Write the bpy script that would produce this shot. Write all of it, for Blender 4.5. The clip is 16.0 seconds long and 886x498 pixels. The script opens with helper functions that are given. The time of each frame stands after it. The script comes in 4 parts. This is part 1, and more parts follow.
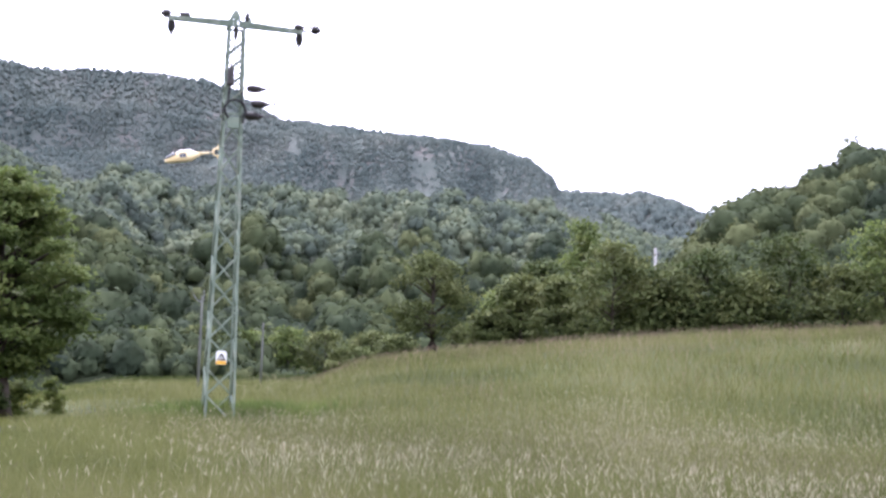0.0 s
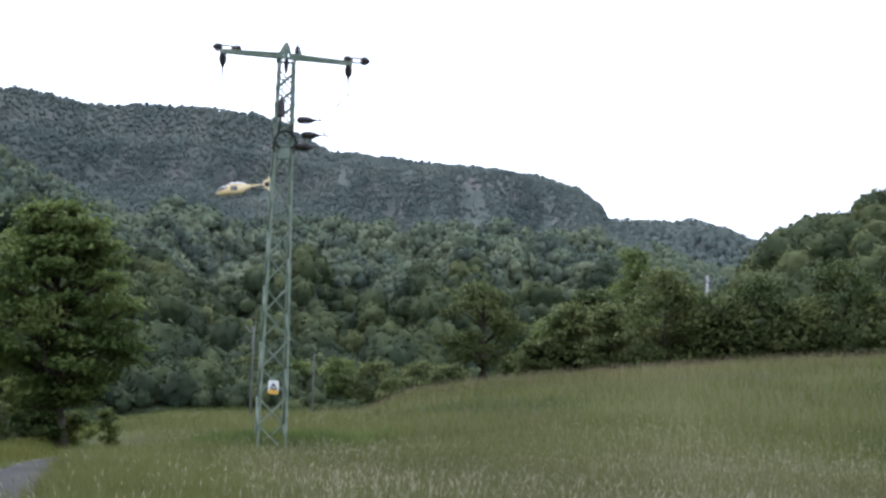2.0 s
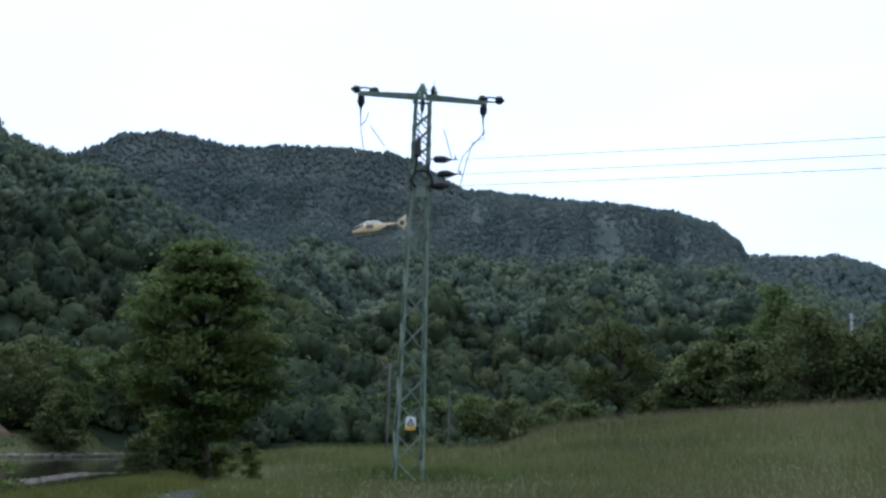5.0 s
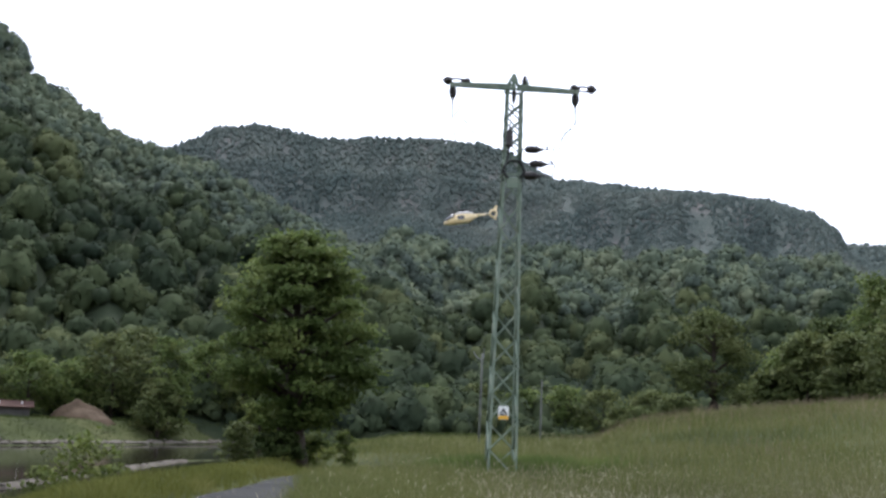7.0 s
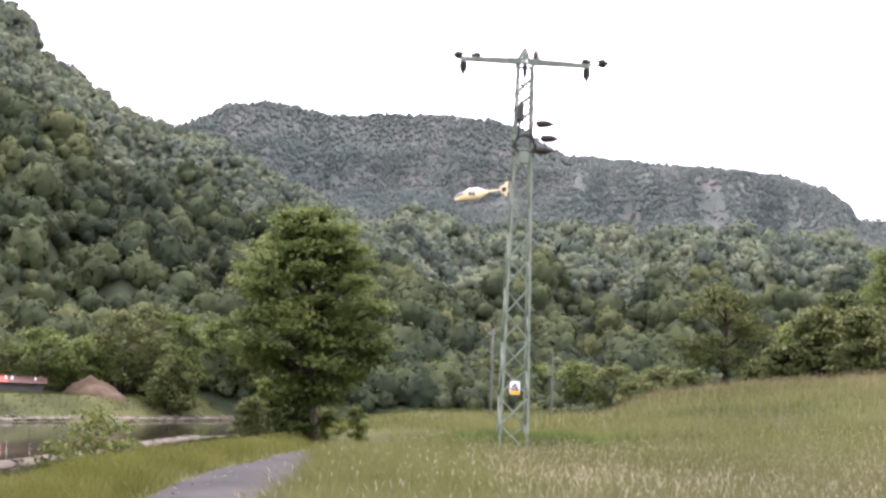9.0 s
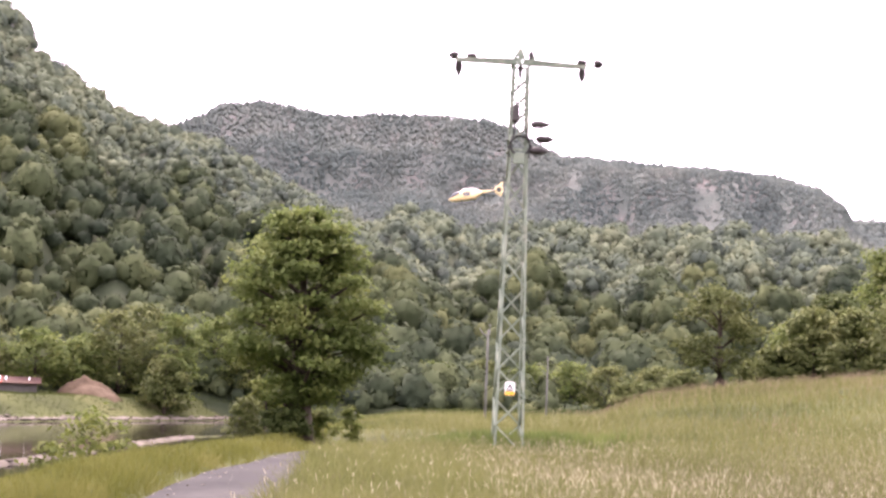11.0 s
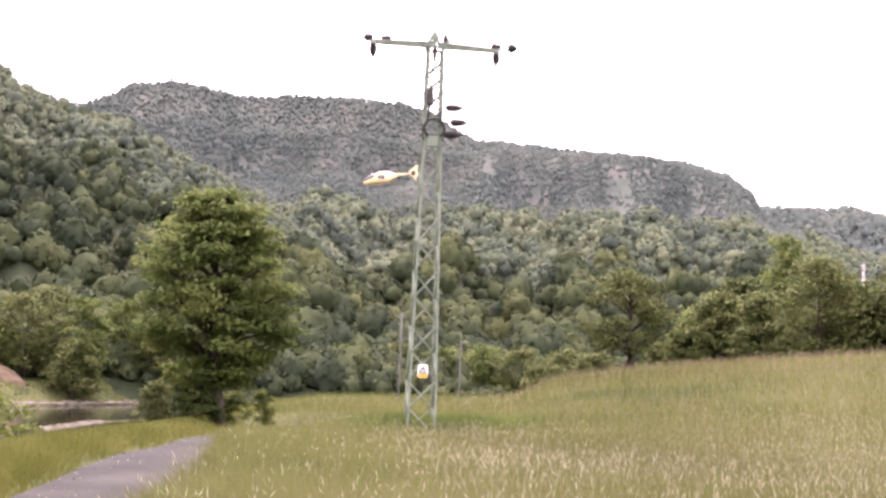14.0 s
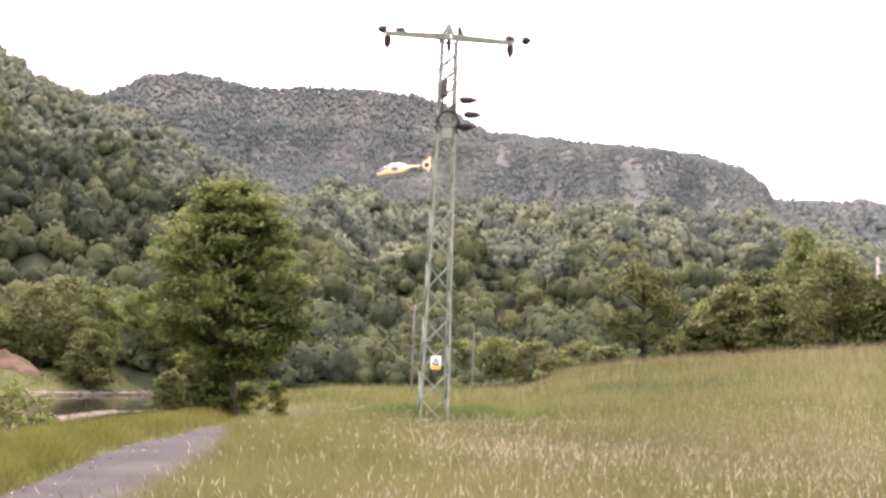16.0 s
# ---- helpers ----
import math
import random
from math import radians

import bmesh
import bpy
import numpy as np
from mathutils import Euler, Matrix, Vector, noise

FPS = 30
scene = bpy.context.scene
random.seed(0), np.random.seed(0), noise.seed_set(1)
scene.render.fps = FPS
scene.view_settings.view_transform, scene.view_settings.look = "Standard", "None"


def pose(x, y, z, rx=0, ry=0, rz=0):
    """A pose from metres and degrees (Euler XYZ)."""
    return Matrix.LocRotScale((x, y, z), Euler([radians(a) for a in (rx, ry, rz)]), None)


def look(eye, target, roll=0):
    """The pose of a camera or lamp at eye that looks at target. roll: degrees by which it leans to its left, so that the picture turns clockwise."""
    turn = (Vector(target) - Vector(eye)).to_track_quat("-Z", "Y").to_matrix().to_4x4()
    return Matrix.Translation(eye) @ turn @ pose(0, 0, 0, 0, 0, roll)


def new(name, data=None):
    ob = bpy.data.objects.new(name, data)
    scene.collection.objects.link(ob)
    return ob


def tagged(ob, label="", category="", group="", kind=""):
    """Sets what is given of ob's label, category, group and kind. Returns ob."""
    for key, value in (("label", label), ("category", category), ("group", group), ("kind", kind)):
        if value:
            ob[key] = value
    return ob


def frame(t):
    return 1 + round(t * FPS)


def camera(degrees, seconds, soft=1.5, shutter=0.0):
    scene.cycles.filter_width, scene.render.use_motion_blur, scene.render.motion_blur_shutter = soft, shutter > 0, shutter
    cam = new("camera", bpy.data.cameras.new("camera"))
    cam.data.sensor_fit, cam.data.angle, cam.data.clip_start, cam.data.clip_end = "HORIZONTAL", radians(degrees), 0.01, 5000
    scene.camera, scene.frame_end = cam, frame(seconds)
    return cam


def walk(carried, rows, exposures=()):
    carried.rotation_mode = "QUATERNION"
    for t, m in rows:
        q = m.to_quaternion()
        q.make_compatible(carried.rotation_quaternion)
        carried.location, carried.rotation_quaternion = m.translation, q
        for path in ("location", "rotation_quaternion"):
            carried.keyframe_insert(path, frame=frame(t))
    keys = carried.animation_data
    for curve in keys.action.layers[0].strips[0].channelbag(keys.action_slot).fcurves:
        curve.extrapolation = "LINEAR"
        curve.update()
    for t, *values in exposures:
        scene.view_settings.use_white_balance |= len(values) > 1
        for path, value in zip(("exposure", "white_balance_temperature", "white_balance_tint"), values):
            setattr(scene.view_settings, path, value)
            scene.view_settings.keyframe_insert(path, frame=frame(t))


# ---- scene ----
cam = camera(40.06, 16.0, soft=2.7)
EYE = 1.6
# seconds, offset of the eye in metres, yaw, pitch, lean
ROWS = [
    (0.0, 0.161, 0.245, 0.136, -13.313, 5.418, 1.834),
    (0.5, 0.179, 0.362, 0.095, -12.797, 5.935, 1.453),
    (1.0, 0.138, 0.373, 0.115, -12.402, 6.573, 1.756),
    (1.5, 0.145, 0.272, 0.109, -11.449, 6.354, 1.541),
    (2.0, 0.136, 0.239, 0.083, -10.933, 6.766, 1.574),
    (2.5, 0.127, 0.225, 0.082, -9.939, 7.353, 1.793),
    (3.0, 0.117, 0.202, 0.123, -9.070, 7.619, 1.838),
    (3.2, 0.120, 0.159, 0.121, -8.402, 7.803, 1.957),
    (5.3, 0.050, 0.034, 0.049, -4.431, 8.574, 2.145),
    (5.5, 0.049, 0.023, 0.048, -4.449, 8.772, 2.115),
    (6.0, 0.037, -0.066, 0.020, -2.432, 8.535, 2.218),
    (6.5, 0.026, -0.161, 0.011, -1.052, 7.870, 2.474),
    (7.0, 0.020, -0.097, 0.015, -0.213, 7.709, 2.554),
    (7.5, 0.030, -0.078, -0.002, 0.061, 7.265, 2.471),
    (8.0, 0.014, -0.078, 0.008, 0.238, 7.321, 2.436),
    (8.5, 0.008, -0.043, 0.003, 0.197, 7.058, 2.436),
    (8.7, 0.019, -0.023, -0.013, 0.253, 6.739, 2.445),
    (10.8, -0.009, -0.008, -0.003, 0.188, 6.305, 2.510),
    (11.0, -0.000, -0.000, -0.000, -0.000, 6.599, 2.500),
    (11.5, 0.018, 0.010, 0.001, -0.663, 6.890, 2.566),
    (12.0, 0.020, -0.020, -0.006, -1.577, 6.800, 2.503),
    (12.5, 0.009, -0.020, -0.016, -2.279, 7.004, 2.356),
    (13.0, 0.040, 0.000, -0.011, -3.395, 6.430, 2.415),
    (13.5, 0.039, 0.012, -0.009, -3.828, 6.324, 2.179),
    (14.0, 0.027, -0.009, -0.020, -4.087, 5.989, 2.322),
    (14.5, 0.024, -0.030, -0.026, -3.872, 6.091, 2.333),
    (15.0, 0.017, -0.021, -0.018, -3.760, 6.182, 2.278),
    (15.5, 0.003, -0.037, -0.017, -3.691, 6.003, 2.532),
    (16.0, 0.009, -0.058, -0.023, -3.490, 5.577, 2.583),
]
EXPOSURES = [(0.0, 1.42, 5850, 30), (1.0, 1.15, 5850, 27), (1.5, 0.75, 5900, 20), (2.0, 0.57, 5700, 16), (2.5, 0.45, 5350, 12), (3.0, 0.05, 5050, 7), (5.5, -0.3, 5350, 11), (6.5, 0.05, 5700, 13),
             (7.0, 0.4, 5900, 16), (7.5, 0.76, 6050, 19), (8.0, 1.27, 6250, 22), (8.7, 1.47, 6400, 29), (10.8, 1.93, 6950, 43), (12.0, 1.9, 6950, 43), (16.0, 1.8, 7150, 41)]
walk(cam, [(t, pose(x, y, EYE + z, 0, 0, yaw) @ pose(0, 0, 0, 90 + pitch, 0, 0) @ pose(0, 0, 0, 0, 0, lean))
           for t, x, y, z, yaw, pitch, lean in ROWS], EXPOSURES)

# ---- light ----
SUN_AZ, SUN_EL = 16.0, 54.0  # degrees to the left of ahead, above the horizon
world = bpy.data.worlds.new("overcast_sky")
scene.world = world
world.use_nodes = True
wn, wl = world.node_tree.nodes, world.node_tree.links
wn.clear()
sky = wn.new("ShaderNodeTexSky")
sky.sky_type, sky.sun_disc = "NISHITA", False
sky.sun_elevation, sky.sun_rotation = radians(SUN_EL), radians(-SUN_AZ)
sky.air_density, sky.dust_density, sky.ozone_density = 1.0, 4.0, 1.0
cloud = wn.new("ShaderNodeTexNoise")
cloud.inputs["Scale"].default_value, cloud.inputs["Detail"].default_value = 2.2, 6
coord = wn.new("ShaderNodeTexCoord")
squash = wn.new("ShaderNodeMapping")
squash.inputs["Scale"].default_value = (1, 1, 3.5)
ramp = wn.new("ShaderNodeMapRange")
ramp.inputs["From Min"].default_value, ramp.inputs["From Max"].default_value = 0.3, 0.62
ramp.inputs["To Min"].default_value, ramp.inputs["To Max"].default_value = 0.72, 1.0
veil = wn.new("ShaderNodeMix")
veil.data_type = "RGBA"
veil.inputs["B"].default_value = (9.6, 10.0, 10.6, 1)
back = wn.new("ShaderNodeBackground")
back.inputs["Strength"].default_value = 0.15
wout = wn.new("ShaderNodeOutputWorld")
wl.new(coord.outputs["Generated"], squash.inputs["Vector"])
wl.new(squash.outputs[0], cloud.inputs["Vector"])
wl.new(cloud.outputs[0], ramp.inputs["Value"])
wl.new(ramp.outputs[0], veil.inputs["Factor"])
wl.new(sky.outputs[0], veil.inputs["A"])
wl.new(veil.outputs["Result"], back.inputs["Color"])
wl.new(back.outputs[0], wout.inputs["Surface"])

sun_data = bpy.data.lights.new("sun", "SUN")
sun_data.energy, sun_data.angle, sun_data.color = 2.3, radians(16), (1.0, 0.96, 0.88)
sun = new("sun", sun_data)
sun_dir = Vector((-math.sin(radians(SUN_AZ)) * math.cos(radians(SUN_EL)), math.cos(radians(SUN_AZ)) * math.cos(radians(SUN_EL)), math.sin(radians(SUN_EL))))
sun.matrix_world = look(sun_dir * 50, (0, 0, 0))


# ---- materials ----
def material(name, colors, scale=1.0, rough=0.85, bump=0.0, bump_scale=20.0, metal=0.0, spread=(0.3, 0.7), island=0.0, piece=0.0,
             through_light=0.0, stretch=(1, 1, 1), fine=0.0, spec=0.1, kind=0.0):
    """A surface whose colour wanders between the given colours with noise of that size (1/m), per island and per object."""
    mat = bpy.data.materials.new(name)
    mat.use_nodes = True
    n, l = mat.node_tree.nodes, mat.node_tree.links
    bsdf = n["Principled BSDF"]
    tc = n.new("ShaderNodeTexCoord")
    mp = n.new("ShaderNodeMapping")
    mp.inputs["Scale"].default_value = stretch
    l.new(tc.outputs["Object"], mp.inputs["Vector"])
    nz = n.new("ShaderNodeTexNoise")
    nz.inputs["Scale"].default_value, nz.inputs["Detail"].default_value = scale, 5
    l.new(mp.outputs[0], nz.inputs["Vector"])
    mr = n.new("ShaderNodeMapRange")
    mr.inputs["From Min"].default_value, mr.inputs["From Max"].default_value = spread
    l.new(nz.outputs[0], mr.inputs["Value"])
    value = mr.outputs[0]

    def add(value, source, amount):
        if amount == 0:
            return value
        c = n.new("ShaderNodeMath")
        c.operation = "SUBTRACT"
        c.inputs[1].default_value = 0.5
        l.new(source, c.inputs[0])
        m = n.new("ShaderNodeMath")
        m.operation = "MULTIPLY_ADD"
        m.inputs[1].default_value = amount
        l.new(c.outputs[0], m.inputs[0])
        l.new(value, m.inputs[2])
        return m.outputs[0]

    if island:
        value = add(value, n.new("ShaderNodeNewGeometry").outputs["Random Per Island"], island)
    if kind:
        at = n.new("ShaderNodeAttribute")
        at.attribute_name = "kind"
        value = add(value, at.outputs["Fac"], kind)
    if piece:
        value = add(value, n.new("ShaderNodeObjectInfo").outputs["Random"], piece)
    if fine:
        nf = n.new("ShaderNodeTexNoise")
        nf.inputs["Scale"].default_value, nf.inputs["Detail"].default_value = scale * 14, 6
        l.new(mp.outputs[0], nf.inputs["Vector"])
        value = add(value, nf.outputs[0], fine)
    cr = n.new("ShaderNodeValToRGB")
    els = cr.color_ramp.elements
    while len(els) < len(colors):
        els.new(0.5)
    for i, c in enumerate(colors):
        els[i].position = i / max(1, len(colors) - 1)
        els[i].color = (*c, 1)
    l.new(value, cr.inputs[0])
    l.new(cr.outputs[0], bsdf.inputs["Base Color"])
    bsdf.inputs["Roughness"].default_value = rough
    bsdf.inputs["Metallic"].default_value = metal
    bsdf.inputs["Specular IOR Level"].default_value = spec
    if bump:
        nb = n.new("ShaderNodeTexNoise")
        nb.inputs["Scale"].default_value, nb.inputs["Detail"].default_value = bump_scale, 6
        l.new(mp.outputs[0], nb.inputs["Vector"])
        bp = n.new("ShaderNodeBump")
        bp.inputs["Strength"].default_value, bp.inputs["Distance"].default_value = min(1, bump), bump
        l.new(nb.outputs[0], bp.inputs["Height"])
        l.new(bp.outputs[0], bsdf.inputs["Normal"])
    if through_light:
        tr = n.new("ShaderNodeBsdfTranslucent")
        l.new(cr.outputs[0], tr.inputs["Color"])
        mx = n.new("ShaderNodeMixShader")
        mx.inputs[0].default_value = through_light
        l.new(bsdf.outputs[0], mx.inputs[1])
        l.new(tr.outputs[0], mx.inputs[2])
        l.new(mx.outputs[0], n["Material Output"].inputs["Surface"])
    return mat


M_GROUND = material("meadow_soil_and_turf", [(0.028, 0.035, 0.012), (0.050, 0.060, 0.020), (0.074, 0.079, 0.030)], 0.16, 0.95, 0.08, 6, fine=0.6)
M_GRASS = material("meadow_grass", [(0.058, 0.073, 0.021), (0.099, 0.113, 0.034), (0.142, 0.147, 0.053), (0.184, 0.174, 0.088)], 0.13, 0.75, island=0.55, through_light=0.4, spread=(0.25, 0.78), spec=0.1)
M_SEED = material("grass_seed_heads", [(0.12, 0.117, 0.058), (0.19, 0.18, 0.102), (0.42, 0.39, 0.27)], 0.1, 0.9, island=1.0, through_light=0.3)
M_SEED_PINK = material("reddish_grass_panicles", [(0.175, 0.140, 0.092), (0.235, 0.182, 0.126), (0.30, 0.235, 0.17)], 0.1, 0.9, island=0.8, through_light=0.35)
M_VERGE = material("verge_grass", [(0.066, 0.078, 0.017), (0.106, 0.114, 0.026), (0.150, 0.144, 0.046)], 0.45, 0.75, island=0.3, through_light=0.35, spec=0.08)
M_ASPHALT = material("worn_asphalt", [(0.029, 0.0298, 0.0280), (0.041, 0.0412, 0.0388), (0.057, 0.0562, 0.0515)], 0.6, 0.95, 0.01, 120, fine=0.9, spec=0.05)
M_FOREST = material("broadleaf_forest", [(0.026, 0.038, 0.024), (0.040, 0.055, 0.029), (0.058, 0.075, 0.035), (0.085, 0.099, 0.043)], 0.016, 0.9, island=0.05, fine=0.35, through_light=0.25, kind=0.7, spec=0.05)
# Paler and bluer than M_FOREST: distance haze is put into the leaf colour.
M_FOREST_HAZED = material("haze_tinted_broadleaf_forest", [(0.057, 0.075, 0.059), (0.078, 0.101, 0.070), (0.101, 0.125, 0.079), (0.125, 0.145, 0.089)], 0.014, 0.9, island=0.05, fine=0.35, through_light=0.2, kind=0.75, spec=0.05)
# Light blue-greens: the haze over the high and distant woods is in this colour.
M_PINE_HAZED = material("haze_tinted_pines_on_the_heights", [(0.078, 0.104, 0.096), (0.112, 0.138, 0.124), (0.154, 0.174, 0.150)], 0.018, 0.9, island=0.08, fine=0.25, through_light=0.4, kind=0.35, spec=0.05)
M_LEAF = material("broad_leaves", [(0.056, 0.082, 0.023), (0.092, 0.128, 0.036), (0.155, 0.182, 0.055)], 0.5, 0.75, island=0.35, through_light=0.42, spec=0.1)
M_LEAF_LIGHT = material("light_yellow_green_leaves", [(0.056, 0.080, 0.018), (0.098, 0.124, 0.029), (0.150, 0.168, 0.047)], 1.0, 0.75, spec=0.1, island=0.3, through_light=0.4)
M_LEAF_DULL = material("grey_green_willow_leaves", [(0.053, 0.071, 0.024), (0.088, 0.109, 0.036), (0.136, 0.148, 0.054)], 0.4, 0.75, island=0.35, through_light=0.35, spec=0.1)
M_BARK = material("dark_bark", [(0.022, 0.018, 0.013), (0.045, 0.036, 0.028), (0.07, 0.058, 0.046)], 3.0, 0.95, 0.05, 14, stretch=(1, 1, 0.25), fine=0.5)
M_ROCK = material("weathered_sandstone", [(0.060, 0.076, 0.066), (0.077, 0.092, 0.080), (0.094, 0.104, 0.092), (0.135, 0.128, 0.115)], 0.05, 0.95, 1.0, 0.35, stretch=(1, 1, 0.35), fine=0.7)
M_STEEL = material("green_painted_lattice_steel", [(0.13, 0.17, 0.13), (0.19, 0.235, 0.18), (0.26, 0.28, 0.22)], 2.5, 0.6, 0.003, 60, fine=0.5)
M_ZINC = material("dull_galvanised_steel", [(0.12, 0.125, 0.13), (0.2, 0.2, 0.21), (0.28, 0.28, 0.28)], 6, 0.5, metal=0.6, fine=0.4)
M_GLAZE = material("brown_glazed_porcelain", [(0.025, 0.022, 0.022), (0.05, 0.044, 0.04)], 8, 0.5, spec=0.25)
M_WIRE = material("oxidised_wire", [(0.035, 0.035, 0.035), (0.07, 0.07, 0.07)], 3, 0.7)
M_WOOD = material("weathered_grey_pole_wood", [(0.085, 0.09, 0.08), (0.13, 0.135, 0.12), (0.18, 0.182, 0.165)], 4, 0.9, 0.01, 40, stretch=(1, 1, 0.1), fine=0.4)
M_CONCRETE = material("pale_concrete", [(0.25, 0.245, 0.235), (0.34, 0.335, 0.32)], 3, 0.9, 0.005, 50, fine=0.5)
M_STONE = material("pale_brown_river_stones", [(0.075, 0.066, 0.053), (0.115, 0.10, 0.082), (0.165, 0.147, 0.124)], 0.6, 0.9, 0.03, 9, island=0.8, fine=0.4)
M_GRAVEL = material("pale_brown_shore_gravel", [(0.060, 0.052, 0.039), (0.088, 0.077, 0.060), (0.128, 0.114, 0.091)], 0.5, 0.95, 0.06, 7, fine=0.6)
M_BANK = material("rank_bank_grass", [(0.027, 0.040, 0.010), (0.046, 0.062, 0.016), (0.070, 0.082, 0.026)], 0.12, 0.8, island=0.5, through_light=0.3, spec=0.1)
M_LEAF_DARK = material("dark_shrub_leaves", [(0.030, 0.045, 0.015), (0.052, 0.074, 0.022), (0.09, 0.11, 0.036)], 0.8, 0.75, island=0.35, through_light=0.3, spec=0.1)
M_EARTH = material("bare_red_brown_earth", [(0.048, 0.035, 0.023), (0.076, 0.054, 0.035), (0.105, 0.078, 0.053)], 0.4, 0.95, 0.3, 2.5, fine=0.6)
M_WHITE = material("white_enamel", [(0.72, 0.72, 0.70), (0.8, 0.8, 0.78)], 4, 0.4)
M_ORANGE = material("orange_yellow_paint", [(0.70, 0.36, 0.04), (0.80, 0.45, 0.07)], 4, 0.45)
M_BLACK = material("black_paint", [(0.02, 0.02, 0.02), (0.035, 0.035, 0.035)], 4, 0.5)
M_ROOF = material("red_brown_roof_sheet", [(0.050, 0.030, 0.025), (0.085, 0.048, 0.038)], 0.6, 0.8, fine=0.4)
M_ROOF_RED = material("bright_red_roof_sheet", [(0.20, 0.036, 0.026), (0.27, 0.056, 0.036)], 0.6, 0.7, fine=0.3)
# Plaster colour is darkened to hold the shade on the shed walls.
M_PLASTER = material("shade_darkened_plaster", [(0.055, 0.052, 0.048), (0.095, 0.088, 0.08)], 0.8, 0.9, fine=0.4)
M_HELI = material("cream_yellow_helicopter_paint", [(0.66, 0.50, 0.24), (0.74, 0.60, 0.34)], 0.5, 0.3, spec=0.5)
M_HELI_WHITE = material("white_helicopter_paint", [(0.72, 0.70, 0.66), (0.82, 0.80, 0.75)], 0.5, 0.3, spec=0.5)
M_GLASS_DARK = material("dark_cockpit_glass", [(0.015, 0.017, 0.02), (0.03, 0.033, 0.04)], 1, 0.08, spec=0.8)

M_WATER = bpy.data.materials.new("river_water")
M_WATER.use_nodes = True
_b = M_WATER.node_tree.nodes["Principled BSDF"]
_b.inputs["Base Color"].default_value = (0.02, 0.018, 0.012, 1)
_b.inputs["Roughness"].default_value = 0.07
_b.inputs["IOR"].default_value = 1.33
_w = M_WATER.node_tree.nodes.new("ShaderNodeTexNoise")
_w.inputs["Scale"].default_value, _w.inputs["Detail"].default_value = 1.1, 5
_p = M_WATER.node_tree.nodes.new("ShaderNodeBump")
_p.inputs["Strength"].default_value, _p.inputs["Distance"].default_value = 0.05, 0.02
_t = M_WATER.node_tree.nodes.new("ShaderNodeTexCoord")
M_WATER.node_tree.links.new(_t.outputs["Object"], _w.inputs["Vector"])
M_WATER.node_tree.links.new(_w.outputs[0], _p.inputs["Height"])
M_WATER.node_tree.links.new(_p.outputs[0], _b.inputs["Normal"])


# ---- small builders ----
def mesh_from(name, verts, faces, mat, smooth=False, normals=None, kinds=None):
    """A mesh from arrays: verts (n, 3), faces (m, 3 or 4). normals: for foliage, as the leaf mass bulges. kinds: a number from 0 to 1 for each tree."""
    me = bpy.data.meshes.new(name)
    verts, faces = np.asarray(verts, dtype=np.float32), np.asarray(faces, dtype=np.int32)
    k = faces.shape[1]
    me.vertices.add(len(verts))
    me.vertices.foreach_set("co", verts.ravel())
    me.loops.add(faces.size)
    me.loops.foreach_set("vertex_index", faces.ravel())
    me.polygons.add(len(faces))
    me.polygons.foreach_set("loop_start", np.arange(0, faces.size, k, dtype=np.int32))
    me.polygons.foreach_set("use_smooth", np.full(len(faces), smooth))
    me.update(calc_edges=True)
    me.validate()
    me.materials.append(mat)
    if normals is not None:
        me.polygons.foreach_set("use_smooth", np.full(len(faces), True))
        me.normals_split_custom_set_from_vertices(np.asarray(normals, dtype=np.float32))
    if kinds is not None:
        me.attributes.new("kind", "FLOAT", "POINT").data.foreach_set("value", np.asarray(kinds, dtype=np.float32))
    return me


def part(name, bm, mat, parent=None, label="", smooth=False):
    """Links a bmesh as one mesh object, under a thing or a part."""
    me = bpy.data.meshes.new(name)
    bmesh.ops.recalc_face_normals(bm, faces=bm.faces)
    bm.to_mesh(me)
    bm.free()
    for p in me.polygons:
        p.use_smooth = smooth
    me.materials.append(mat)
    ob = new(name, me)
    if parent:
        ob.parent = parent
    if label:
        tagged(ob, label)
    return ob


def thing(name, m, label, category, group="", kind=""):
    ob = new(name)
    ob.empty_display_size = 0.2
    ob.matrix_world = m
    return tagged(ob, label, category, group, kind)


def bar(bm, a, b, w, h=None, up=(0, 0, 1)):
    """A bar of w by h from a to b."""
    a, b = Vector(a), Vector(b)
    h = h or w
    d = (b - a)
    length = d.length
    d.normalize()
    u = Vector(up)
    if abs(d.dot(u)) > 0.95:
        u = Vector((0, 1, 0))
    s = d.cross(u).normalized()
    u = s.cross(d)
    m = Matrix.Translation((a + b) / 2) @ Matrix((s, d, u)).transposed().to_4x4() @ Matrix.Diagonal((w, length, h, 1))
    bmesh.ops.create_cube(bm, size=1, matrix=m)


def angle_iron(bm, a, b, w, sx, sy, t=0.009):
    """An L-section with its flanges pointing along sx and sy (signs along x and y)."""
    a, b = Vector(a), Vector(b)
    o = Vector((sx * w / 2, 0, 0))
    p = Vector((0, sy * w / 2, 0))
    bar(bm, a + o, b + o, w, t, (0, 1, 0))
    bar(bm, a + p, b + p, t, w, (0, 1, 0))


def lathe(bm, profile, m, n=12):
    """A body of revolution round its z axis: profile of (radius, z)."""
    rings = []
    for r, z in profile:
        rings.append([bm.verts.new(m @ Vector((r * math.cos(2 * math.pi * i / n), r * math.sin(2 * math.pi * i / n), z))) for i in range(n)])
    for p, q in zip(rings, rings[1:]):
        for i in range(n):
            bm.faces.new((p[i], p[(i + 1) % n], q[(i + 1) % n], q[i]))
    bm.faces.new(rings[0][::-1])
    bm.faces.new(rings[-1])


